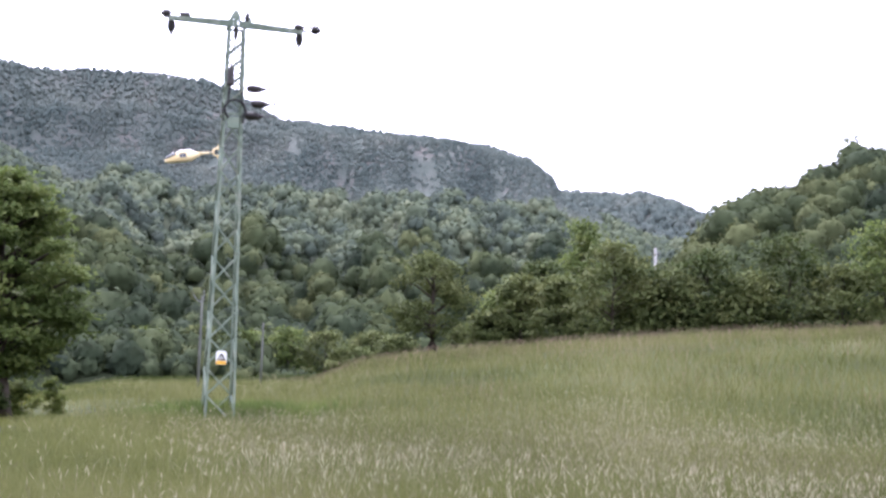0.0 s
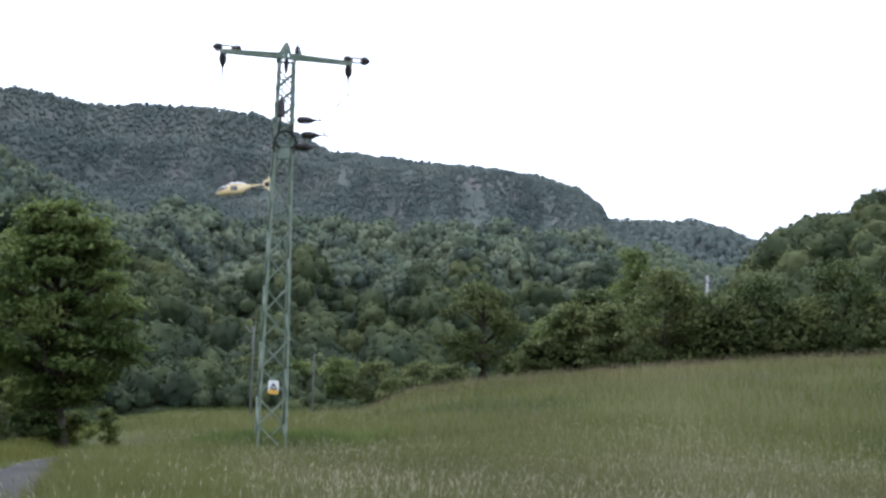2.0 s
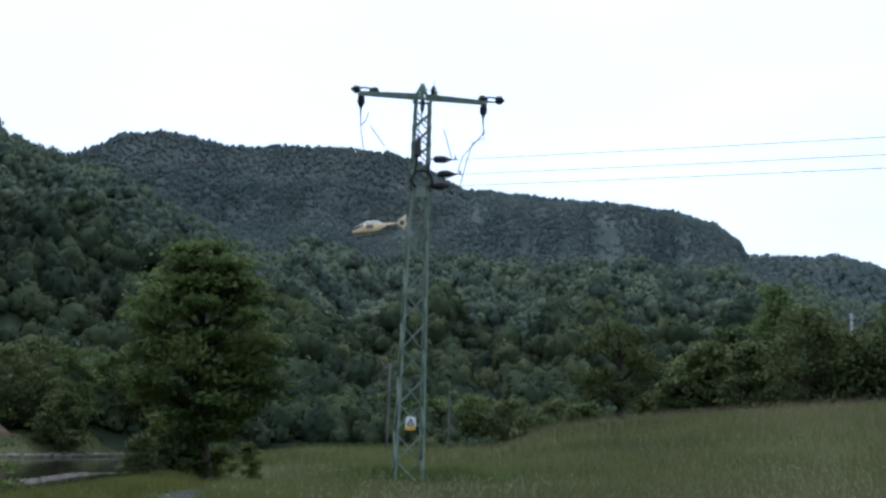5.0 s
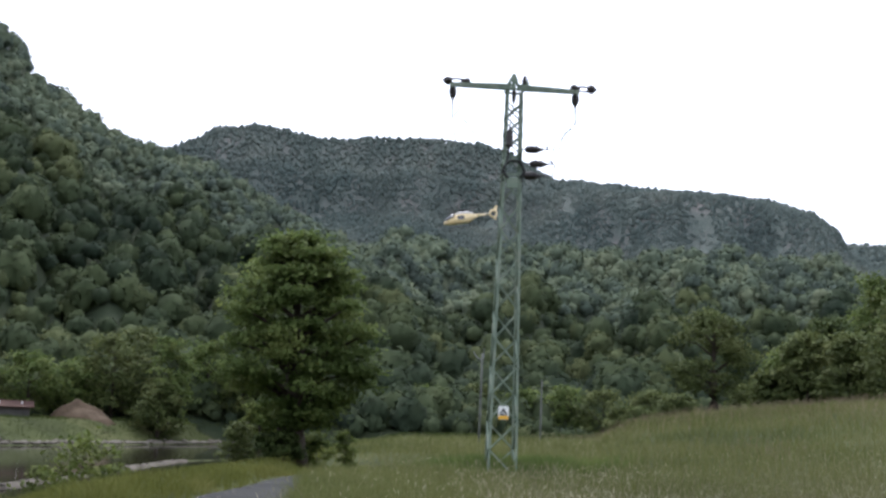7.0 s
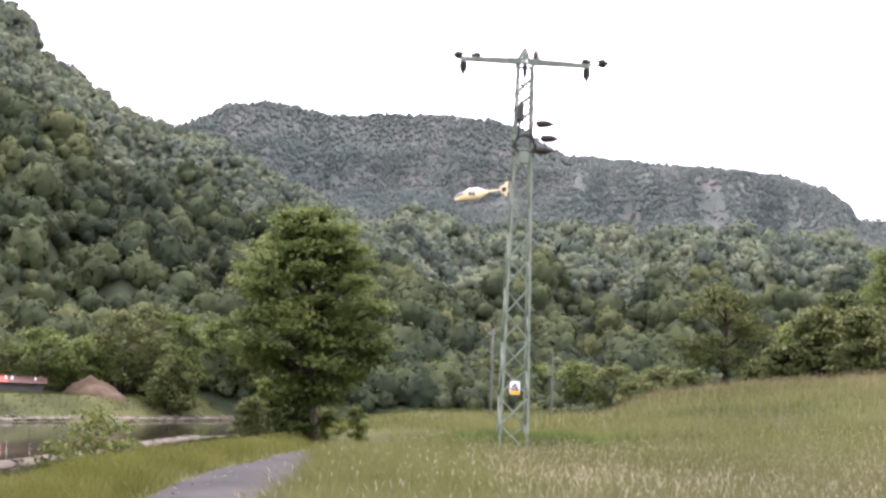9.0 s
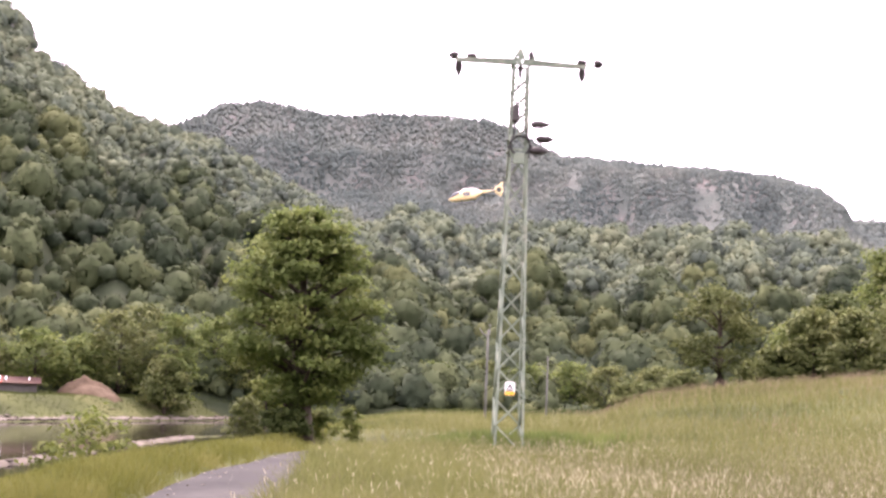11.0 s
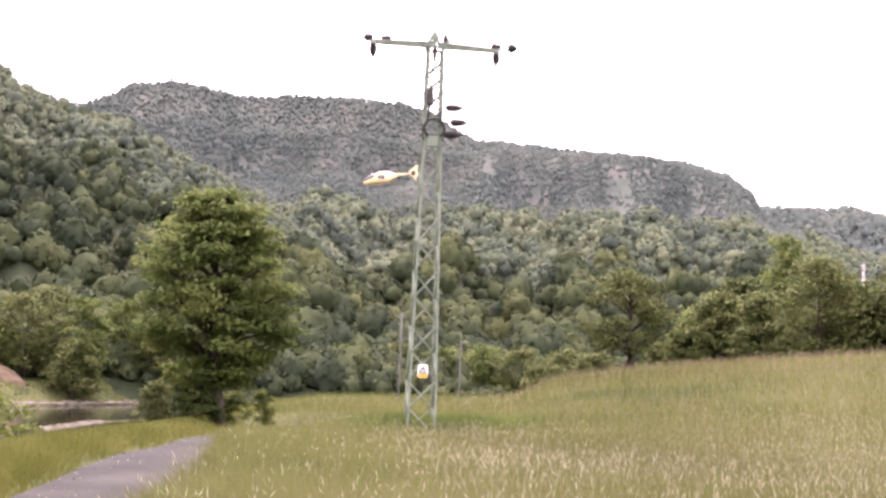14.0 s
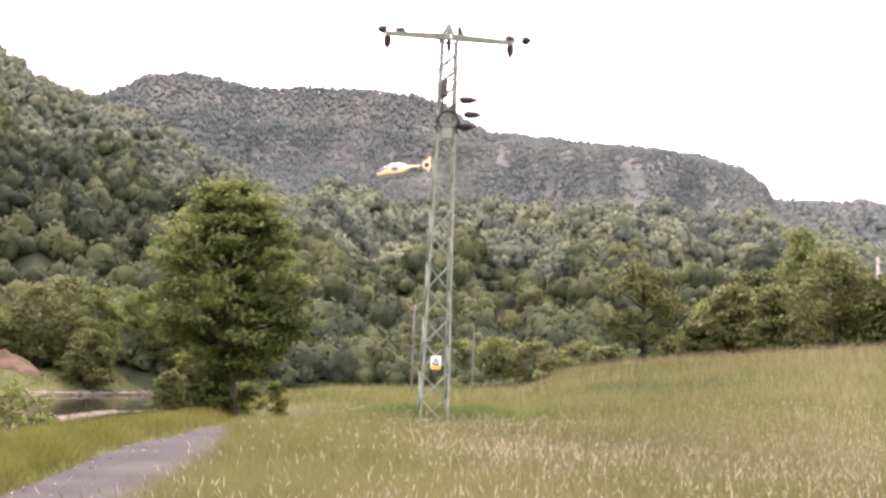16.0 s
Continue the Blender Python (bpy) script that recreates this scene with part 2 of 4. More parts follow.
def tube(bm, points, radii, n=7):
    """A bent round limb through the points."""
    rings = []
    for i, (p, r) in enumerate(zip(points, radii)):
        d = Vector(points[min(i + 1, len(points) - 1)]) - Vector(points[max(i - 1, 0)])
        q = d.to_track_quat("Z", "Y")
        rings.append([bm.verts.new(Vector(p) + q @ Vector((r * math.cos(2 * math.pi * k / n), r * math.sin(2 * math.pi * k / n), 0))) for k in range(n)])
    for p, q in zip(rings, rings[1:]):
        for i in range(n):
            bm.faces.new((p[i], p[(i + 1) % n], q[(i + 1) % n], q[i]))
    bm.faces.new(rings[0][::-1])
    bm.faces.new(rings[-1])


# ---- the land ----
def smooth(a, b, v):
    t = np.clip((v - a) / (b - a), 0, 1)
    return t * t * (3 - 2 * t)


def tan_deg(e):
    return np.tan(np.radians(e))


def wave(x, y, size, seed):
    """Gentle uneven ground, a sum of slanted waves, about -1 to 1."""
    rng = np.random.RandomState(seed)
    out = np.zeros_like(x)
    for k in range(6):
        a, ph, s = rng.uniform(0, 6.28), rng.uniform(0, 6.28), size * rng.uniform(0.6, 1.6)
        out += np.sin((x * np.cos(a) + y * np.sin(a)) * 6.28 / s + ph)
    return out / 3.2


def near_bank(y):
    return np.interp(y, [-100, 60, 120, 170, 260, 400, 700], [-30, -27, -24, 2, 46, 115, 260])


def far_bank(y):
    return np.interp(y, [-100, 60, 139, 206, 400, 700], [-160, -86, -48.7, -16, 79, 226])


TREE = 7.0
FIELD_AZ = [-60, -33.4, -24.3, -19, -15.5, -12.3, -9.65, -8.6, -7.6, -0.9, 4]
FIELD_EL = [3.0, 2.5, 1.97, 1.46, 1.08, 0.71, 0.23, -0.28, -0.84, -1.12, -1.36]
A_AZ = [-40, -27, -22, -19.5, -18.7, -18.3, -17.3, -15.3, -12.3, -8.1, -5.4, -2.7, 0, 2.8, 6.1, 7.3, 9.2, 10.8, 13.3, 40]
A_EL = [4.0, 5.0, 6.4, 7.6, 8.2, 9.1, 9.85, 10.4, 10.85, 11.05, 11.35, 12.7, 12.98, 13.0, 12.68, 13.0, 13.08, 12.85, 11.55, 11.1]
B_AZ = [-8, -2.5, -0.3, 2.45, 5.2, 8, 10.7, 13.3, 14.4, 16, 18.1, 19.3, 19.7, 21.1, 26, 50]
B_EL = [-3.0, 2.15, 4.2, 6.45, 8.2, 9.6, 10.6, 11.5, 11.7, 12.4, 13.7, 14.4, 15.5, 16.3, 17.0, 17.0]
C_AZ = [-60, -28, -25.3, -24.2, -23, -20, -12, 0]
C_EL = [6.4, 6.9, 7.2, 7.75, 8.05, 8.1, 8.1, 6.0]
D_AZ = [-70, -33.4, -31.3, -29.3, -26.8, -26, -24.5, -23, -20, -15]
D_EL = [12.5, 10.7, 10.2, 9.55, 8.7, 7.85, 5.8, 4.0, 2.4, 0.0]


def hill_a(az, r):
    crest = EYE + 850 * tan_deg(np.interp(az, A_AZ, A_EL)) - 4.8
    # the cliff stands in buttresses and gullies
    r = r + (2.5 * np.sin(az * 3.1 + 2 * np.sin(az * 0.7)) + 5 * np.sin(az * 1.7)) * smooth(640, 720, r) * (1 - smooth(780, 830, r))
    foot = np.minimum(EYE + 735 * tan_deg(8.0 + 0.25 * np.sin(az * 0.9)) - TREE, 0.8 * crest)
    z = -2 + (foot + 2) * np.clip((r - 225) / 510, 0, 1) ** 1.15
    sheer = smooth(3, 8, -az)
    z += (crest - foot) * (sheer * (0.82 * smooth(725, 795, r) + 0.18 * smooth(795, 850, r)) + (1 - sheer) * (0.35 * smooth(700, 800, r) + 0.25 * smooth(770, 800, r) + 0.4 * smooth(790, 850, r)))
    z += (6 * np.sin(az * 0.8 + r * 0.011) + 4.5 * np.sin(az * 2.3 - r * 0.019 + 1.0) + 3 * np.sin(az * 1.1 + r * 0.045)) * smooth(240, 340, r) * (1 - smooth(640, 735, r))
    return np.where(r < 225, -50, z - 0.12 * np.clip(r - 850, 0, 900))


def hill_b(az, r):
    crest = EYE + 450 * tan_deg(np.interp(az, B_AZ, B_EL)) - 1.8
    z = -2 + (crest + 2) * np.clip((r - 185) / 265, 0, 1) ** 0.95
    z += (3.5 * np.sin(az * 1.1 + r * 0.02) + 3 * np.sin(az * 2.1 - r * 0.05)) * smooth(200, 260, r) * (1 - smooth(380, 450, r))
    return np.where(r < 185, -50, z - 0.45 * np.clip(r - 450, 0, 900))


def hill_c(az, r):
    crest = EYE + 1500 * tan_deg(np.interp(az, C_AZ, C_EL)) - TREE
    z = crest * smooth(900, 1500, r)
    return np.where(r < 900, -50, z)


def hill_d(az, r):
    crest = EYE + 240 * tan_deg(np.interp(az, D_AZ, D_EL)) - 8.0
    z = 1.0 + (crest - 1.0) * np.clip((r - 108) / 132, 0, 1) ** 0.9
    return np.where((r < 108) | (az > -15), -50, z - 0.15 * np.clip(r - 240, 0, 700))


def land(x, y):
    """Height of the ground, and which hill it belongs to (0: valley floor)."""
    x, y = np.asarray(x, dtype=float), np.asarray(y, dtype=float)
    r = np.hypot(x, y)
    az = np.degrees(np.arctan2(-x, y))
    n, f = x - near_bank(y), far_bank(y) - x
    rise = (EYE - 0.55 + 70 * tan_deg(np.interp(az, FIELD_AZ, FIELD_EL))) * smooth(20, 72, r) * (1 - 0.75 * smooth(74, 112, r))
    rise = rise * smooth(2, 12, y)
    base = rise - 4.0 * (1 - np.clip(n / 21.5, 0, 1) ** 1.4) - 0.3 * smooth(-1.5, 1.5, x) * smooth(12, 30, r) * (1 - smooth(42, 60, r)) + 0.05 * wave(x, y, 9, 3) * smooth(6, 14, r)
    base = base - 0.7 * smooth(29, 44, y) * (1 - smooth(48, 60, y)) * (1 - smooth(-1.5, 1.5, x)) * smooth(-4.7, -3.9, x)
    # the meadow falls away gently beyond its near part
    base = base - 0.55 * smooth(78, 102, r) * smooth(-9, -6.5, az)
    base = np.where(n < 0, -4.0 - 1.4 * smooth(0, 8, -n), base)
    shore = -4.0 + 2.8 * smooth(0, 9, f) + 0.15 * wave(x, y, 8, 5)
    base = np.where(f > 0, shore, np.where((n < 0) & (f > -8), np.maximum(base, -4.0 - 1.4 * smooth(0, 8, -f)), base))
    back = np.abs(az) > 60
    stack = np.stack([base] + [np.where(back, -50, h(az, r)) for h in (hill_a, hill_b, hill_c, hill_d)])
    # the valley's other side, behind the camera
    stack[4] = np.where(np.abs(az) > 75, 0.35 * np.clip(r - 150, 0, 300), stack[4])
    which = stack.argmax(0)
    z = stack.max(0)
    return z + 1.2 * wave(x, y, 60, 8) * (which > 0) * smooth(0, 12, z - base), which


def land_z(x, y):
    return float(land(np.array([x]), np.array([y]))[0][0])


def outcrop(az, r):
    """Bare rock faces in the wooded upper slope."""
    return (((az - 6.2) / 0.9) ** 2 + ((r - 775) / 16) ** 2 < 1) | (((az - 6.9) / 0.35) ** 2 + ((r - 745) / 14) ** 2 < 1) | (((az + 2.6) / 0.5) ** 2 + ((r - 765) / 12) ** 2 < 1)


def build_ground():
    az = np.radians(np.concatenate([np.arange(-180, -46, 6), np.arange(-46, 46, 0.33), np.arange(46, 180, 6)]))
    r = np.concatenate([[0.0, 0.5, 2, 4], np.arange(6, 100, 1.3), np.geomspace(100, 720, 110), np.arange(728, 860, 5), np.geomspace(870, 3200, 40)])
    A, R = np.meshgrid(az, r)
    x, y = -R * np.sin(A), R * np.cos(A)
    z, which = land(x, y)
    n = len(az)
    verts = np.stack([x.ravel(), y.ravel(), z.ravel()], 1)
    i, j = np.meshgrid(np.arange(len(r) - 1), np.arange(n), indexing="ij")
    k = (j + 1) % n
    faces = np.stack([i * n + j, i * n + k, (i + 1) * n + k, (i + 1) * n + j], -1).reshape(-1, 4)[:, ::-1]
    me = mesh_from("ground", verts, faces, M_GROUND, True)
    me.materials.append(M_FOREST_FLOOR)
    me.materials.append(M_ROCK)
    w = which.ravel()[faces].min(1)
    w = np.where(np.linalg.norm(verts[faces][:, 0, :2], axis=1) > 104, which.ravel()[faces].max(1), w)
    fz = verts[faces][:, :, 2]
    span = np.linalg.norm(verts[faces][:, :, :2].max(1) - verts[faces][:, :, :2].min(1), axis=1)
    steep = (fz.max(1) - fz.min(1)) / span > 0.42
    mid = verts[faces].mean(1)
    fr, faz = np.hypot(mid[:, 0], mid[:, 1]), np.degrees(np.arctan2(-mid[:, 0], mid[:, 1]))
    # rock tone lies under the upper woods too, its pale gaps imitating haze
    face = ((w == 1) | (w == 3)) & (fr > 716)
    crag = (w == 2) & (faz > 18.5) & (fz.min(1) > 116)
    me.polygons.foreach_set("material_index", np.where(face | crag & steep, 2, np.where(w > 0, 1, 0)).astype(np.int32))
    return tagged(new("ground", me), "meadow and wooded valley ground with grass and soil", "ground", kind="structure")


# The shade between the crowns is put into these dark floor colours.
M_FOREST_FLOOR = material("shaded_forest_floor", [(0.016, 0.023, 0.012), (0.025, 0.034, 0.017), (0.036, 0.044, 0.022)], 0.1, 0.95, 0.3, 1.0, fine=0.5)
ground = build_ground()


def build_water():
    ys = np.arange(-90, 420, 6.0)
    verts = np.concatenate([np.stack([far_bank(ys) - 4, ys, ys * 0 - 4.12], 1), np.stack([near_bank(ys) + 4, ys, ys * 0 - 4.12], 1)])
    n = len(ys)
    i = np.arange(n - 1)
    me = mesh_from("river", verts, np.stack([i, i + n, i + n + 1, i + 1], 1), M_WATER)
    return tagged(new("river", me), "slow dark brown-green river water", "river", kind="structure")


build_water()


def build_shore():
    """Bare gravel between the water and the grass on the near bank."""
    ys = np.arange(20, 122, 1.2)
    us = np.linspace(-1.5, 3.4, 8)
    Y, U = np.meshgrid(ys, us, indexing="ij")
    X = near_bank(Y) + U
    Z = land(X, Y)[0] + 0.05 + 0.05 * wave(X, Y, 2.2, 15) - 0.12 * smooth(2.4, 3.4, U)
    n = len(us)
    i, j = np.meshgrid(np.arange(len(ys) - 1), np.arange(n - 1), indexing="ij")
    f = np.stack([i * n + j, i * n + j + 1, (i + 1) * n + j + 1, (i + 1) * n + j], -1).reshape(-1, 4)
    me = mesh_from("shore", np.stack([X.ravel(), Y.ravel(), Z.ravel()], 1), f, M_GRAVEL, True)
    tagged(new("shore", me), "pale brown gravel shore beside the river", "shore", kind="structure")


build_shore()


def path_left(y):
    return -3.75 + np.interp(y, [-30, 20, 26, 30, 33, 45, 60], [0, 0.05, 0.25, 0.62, 0.85, 0.6, -1.4])


def build_path():
    ys = np.arange(-30, 43, 0.5)
    bm = bmesh.new()
    rows = []
    for i, y in enumerate(ys):
        a = float(path_left(y)) + 0.05 * noise.noise((0, y * 0.6, 2))
        b = float(path_left(y)) + 1.75 - 1.45 * float(smooth(17, 33, y)) + 0.07 * noise.noise((5, y * 0.6, 2))
        zs = land_z((a + b) / 2, y) + 0.05
        rows.append([bm.verts.new(p) for p in ((a - 0.06, y, zs - 0.14), (a, y, zs), ((a + b) / 2, y, zs + 0.03), (b, y, zs), (b + 0.06, y, zs - 0.14))])
    for p, q in zip(rows, rows[1:]):
        for k in range(4):
            bm.faces.new((p[k], p[k + 1], q[k + 1], q[k]))
    ob = part("path", bm, M_ASPHALT)
    return tagged(ob, "narrow grey asphalt cycle path beside the meadow", "path", kind="structure")


build_path()


def build_path_litter():
    """Dry leaves, petals and grit that lie on the asphalt, thickest along its edges."""
    rng = np.random.RandomState(9)
    V, F = [], []
    for i in range(420):
        y = rng.uniform(9, 38)
        u = rng.beta(0.45, 0.9) * (1 - 0.75 * float(smooth(17, 33, y)))
        x = float(path_left(y)) + 0.03 + u * 1.6
        z = land_z(float(path_left(y)) + 0.87, y) + 0.065
        s = rng.uniform(0.008, 0.035)
        a = rng.uniform(0, 6.28)
        for k in range(4):
            V.append((x + s * math.cos(a + k * 1.57) * (1, 0.6)[k % 2], y + s * math.sin(a + k * 1.57) * (1, 0.6)[k % 2], z + (0.0, 0.012)[k % 2]))
        F.append((4 * i, 4 * i + 1, 4 * i + 2, 4 * i + 3))
    tagged(new("path_litter", mesh_from("path_litter", V, F, M_LITTER)), "dry leaves and grit on the asphalt path", "litter", kind="stuff")


M_LITTER = material("dry_leaf_litter", [(0.05, 0.04, 0.025), (0.12, 0.10, 0.06), (0.4, 0.37, 0.3)], 2.0, 0.9, island=1.2)
build_path_litter()


# ---- woods on the hills ----
def ico(level):
    bm = bmesh.new()
    bmesh.ops.create_icosphere(bm, subdivisions=level, radius=1)
    v = np.array([tuple(p.co) for p in bm.verts])
    f = np.array([[p.index for p in q.verts] for q in bm.faces])
    bm.free()
    return v, f


def crown_shapes(tufts, count, seed, size=0.12, cone=0.0, lift=0.2, fine=2):
    """Uneven crowns of unit size: lobes of leafy sprays round a small dark core."""
    rng = np.random.RandomState(seed)
    v0, f0 = ico(fine)
    out = []
    for k in range(count):
        off = rng.uniform(-50, 50, 3)

        def swell(d, rough=0.0):
            big = np.array([noise.fractal(Vector(p * 1.4 + off), 0.9, 2.1, 2) for p in d])
            small = np.array([noise.noise(Vector(p * 3.6 + off)) for p in d])
            return np.clip(0.92 + 0.34 * big, 0.66, 1.18) + rough * small

        core = v0 * (swell(v0) - 0.1)[:, None]
        d = rng.normal(size=(tufts, 3))
        d[:, 2] = np.abs(d[:, 2]) - 0.5
        d /= np.linalg.norm(d, axis=1)[:, None]
        c = d * (swell(d, 0.16) + rng.uniform(-0.14, 0.06, tufts))[:, None]
        nrm = d + rng.normal(0, 0.45, (tufts, 3))
        nrm /= np.linalg.norm(nrm, axis=1)[:, None]
        t1 = np.cross(nrm, rng.normal(size=(tufts, 3)))
        t1 /= np.linalg.norm(t1, axis=1)[:, None]
        t2 = np.cross(nrm, t1)
        w = size * rng.uniform(0.6, 1.35, (tufts, 1))
        tri = np.stack([c + t1 * w, c - t1 * w * 0.6 + t2 * w * 0.8, c - t1 * w * 0.5 - t2 * w * 0.75], 1).reshape(-1, 3)
        v = np.concatenate([core, tri]) * (rng.uniform(0.85, 1.15), rng.uniform(0.85, 1.15), rng.uniform(1.0, 1.3))
        if cone:
            v[:, :2] *= np.clip(1 - cone * (v[:, 2:] + 0.2), 0.15, 1.4)
        soft = np.concatenate([v0 * 0.8 + (0, 0, lift), np.repeat(0.5 * d + 0.4 * nrm + (0, 0, lift), 3, 0)])
        soft /= np.linalg.norm(soft, axis=1)[:, None]
        out.append((v, np.concatenate([f0, np.arange(tufts * 3).reshape(-1, 3) + len(v0)]), soft))
    return out


def wood(name, shapes, pts, sizes, heights, mat, label, seed):
    """One sheet of woodland, of many crowns."""
    rng = np.random.RandomState(seed)
    V, F, N, K, base = [], [], [], [], 0
    for (x, y, z), s, h in zip(pts, sizes, heights):
        v, f, nr = shapes[rng.randint(len(shapes))]
        a = rng.uniform(0, 6.28)
        c, sn = math.cos(a), math.sin(a)
        w = np.empty_like(v)
        w[:, 0] = (v[:, 0] * c - v[:, 1] * sn) * s + x
        w[:, 1] = (v[:, 0] * sn + v[:, 1] * c) * s + y
        w[:, 2] = v[:, 2] * s * 0.95 + z + h - s
        V.append(w)
        N.append(np.stack([nr[:, 0] * c - nr[:, 1] * sn, nr[:, 0] * sn + nr[:, 1] * c, nr[:, 2]], 1))
        K.append(np.full(len(v), rng.rand()))
        F.append(f + base)
        base += len(v)
    me = mesh_from(name, np.concatenate(V), np.concatenate(F), mat, False, np.concatenate(N), np.concatenate(K))
    return tagged(new(name, me), label, "forest", kind="stuff")


def scatter(hill, az0, az1, r0, r1, spacing, seed, keep=None):
    """Jittered places on one hill."""
    rng = np.random.RandomState(seed)
    out = []
    r = r0
    while r < r1:
        step = spacing * (0.9 + 0.2 * rng.rand())
        k = int(radians(az1 - az0) * r / spacing)
        a = np.radians(az0) + (np.arange(k) + rng.uniform(-0.5, 0.5, k)) * spacing / r
        rr = r + rng.uniform(-0.5, 0.5, k) * spacing
        out.append(np.stack([-rr * np.sin(a), rr * np.cos(a)], 1))
        r += step
    p = np.concatenate(out)
    z, which = land(p[:, 0], p[:, 1])
    ok = which == hill
    if keep is not None:
        ok &= keep(np.degrees(np.arctan2(-p[:, 0], p[:, 1])), np.hypot(p[:, 0], p[:, 1]), rng.rand(len(p)))
    p, z = p[ok], z[ok]
    # the crowns stand a little into the ground, as thick woods close up
    return np.stack([p[:, 0], p[:, 1], z], 1)


def build_woods():
    far_shapes = crown_shapes(64, 18, 1, 0.25, lift=0.35, fine=1)
    mid_shapes = crown_shapes(200, 18, 4, 0.17, lift=0.36)
    near_shapes = crown_shapes(300, 12, 2, 0.13, lift=0.15)
    pine_shapes = crown_shapes(26, 12, 3, 0.3, cone=0.6, lift=0.6, fine=1)
    steep_shapes = crown_shapes(28, 20, 6, 0.36, lift=0.6, fine=1)
    rng = np.random.RandomState(5)

    def grow(name, shapes, pts, s0, s1, h1, mat, label, seed, tall=(1.4, 2.1)):
        k = len(pts)
        # stands of taller and lower trees
        stand = 1 + 0.22 * wave(pts[:, 0], pts[:, 1], 42, 61)
        sizes = (s0 + (s1 - s0) * rng.rand(k) ** 1.5) * stand
        heights = np.minimum(sizes * rng.uniform(*tall, k), h1 * stand)
        return wood(name, shapes, pts, sizes, heights, mat, label, seed)

    def ledges(az, r, u):
        bare = (wave(az * 24, r * 0.3, 34, 91) > 0.4) & (r < 788)
        wall = ((az + 12.2) / 0.6) ** 2 + ((r - 762) / 24) ** 2 < 1
        return u < np.where(wall, 0.3, np.where(bare, 0.45, 1.0))

    def outcrops(az, r, u):
        return u < np.where(outcrop(az, r), 0.4, 1.0)

    grow("hillside_wood", mid_shapes, scatter(1, -26, 15, 228, 450, 5.9, 11), 1.9, 4.6, 9.5, M_FOREST,
         "dense green broadleaf wood at the valley's foot", 1)
    grow("upper_hillside_wood", far_shapes, np.concatenate([scatter(1, -26, 15, 450, 724, 6.2, 16), scatter(1, -29, -20.4, 728, 900, 6.6, 41)]), 2.2, 4.6, 10, M_FOREST_HAZED,
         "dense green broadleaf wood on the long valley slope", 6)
    grow("steep_wood", steep_shapes, scatter(1, -5.5, 15, 716, 806, 2.4, 19, outcrops), 1.2, 2.2, 5, M_PINE_HAZED,
         "dark mixed wood on the steep upper slope, tinted blue for haze", 10, (0.9, 1.4))
    grow("cliff_wood", steep_shapes, scatter(1, -21, -5.5, 718, 800, 2.3, 17, ledges), 1.1, 2.1, 3.5, M_PINE_HAZED,
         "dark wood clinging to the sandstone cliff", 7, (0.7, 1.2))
    grow("ridge_wood", pine_shapes, scatter(1, -21, 15, 798, 856, 2.9, 12), 1.2, 2.2, 7, M_PINE_HAZED,
         "dark pine wood on the cliff edge, tinted blue for haze", 2)
    grow("spur_wood", mid_shapes, scatter(2, -6, 27, 187, 340, 4.5, 13), 1.6, 3.8, 9, M_FOREST,
         "green broadleaf wood on the near valley spur", 3)
    grow("upper_spur_wood", far_shapes, scatter(2, -2, 27, 338, 462, 3.7, 18), 1.3, 2.7, 8, M_FOREST_HAZED,
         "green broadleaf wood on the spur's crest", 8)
    grow("bank_undergrowth", far_shapes, np.concatenate([scatter(2, -7, 30, 172, 204, 3.0, 21), scatter(1, -26, 3, 200, 240, 3.6, 22)]), 1.0, 2.3, 3.0, M_FOREST,
         "low bushy undergrowth at the foot of the wood", 9)
    grow("distant_wood", steep_shapes, scatter(3, -29, -14, 1150, 1530, 9, 14), 4.0, 6.5, 10, M_PINE_HAZED,
         "wood on a distant hill, tinted blue for haze", 4)
    grow("side_hill_wood", near_shapes, scatter(4, -42, -16, 112, 258, 4.6, 15), 1.6, 3.7, 9, M_FOREST,
         "dense shady broadleaf wood beside the meadow", 5)


build_woods()


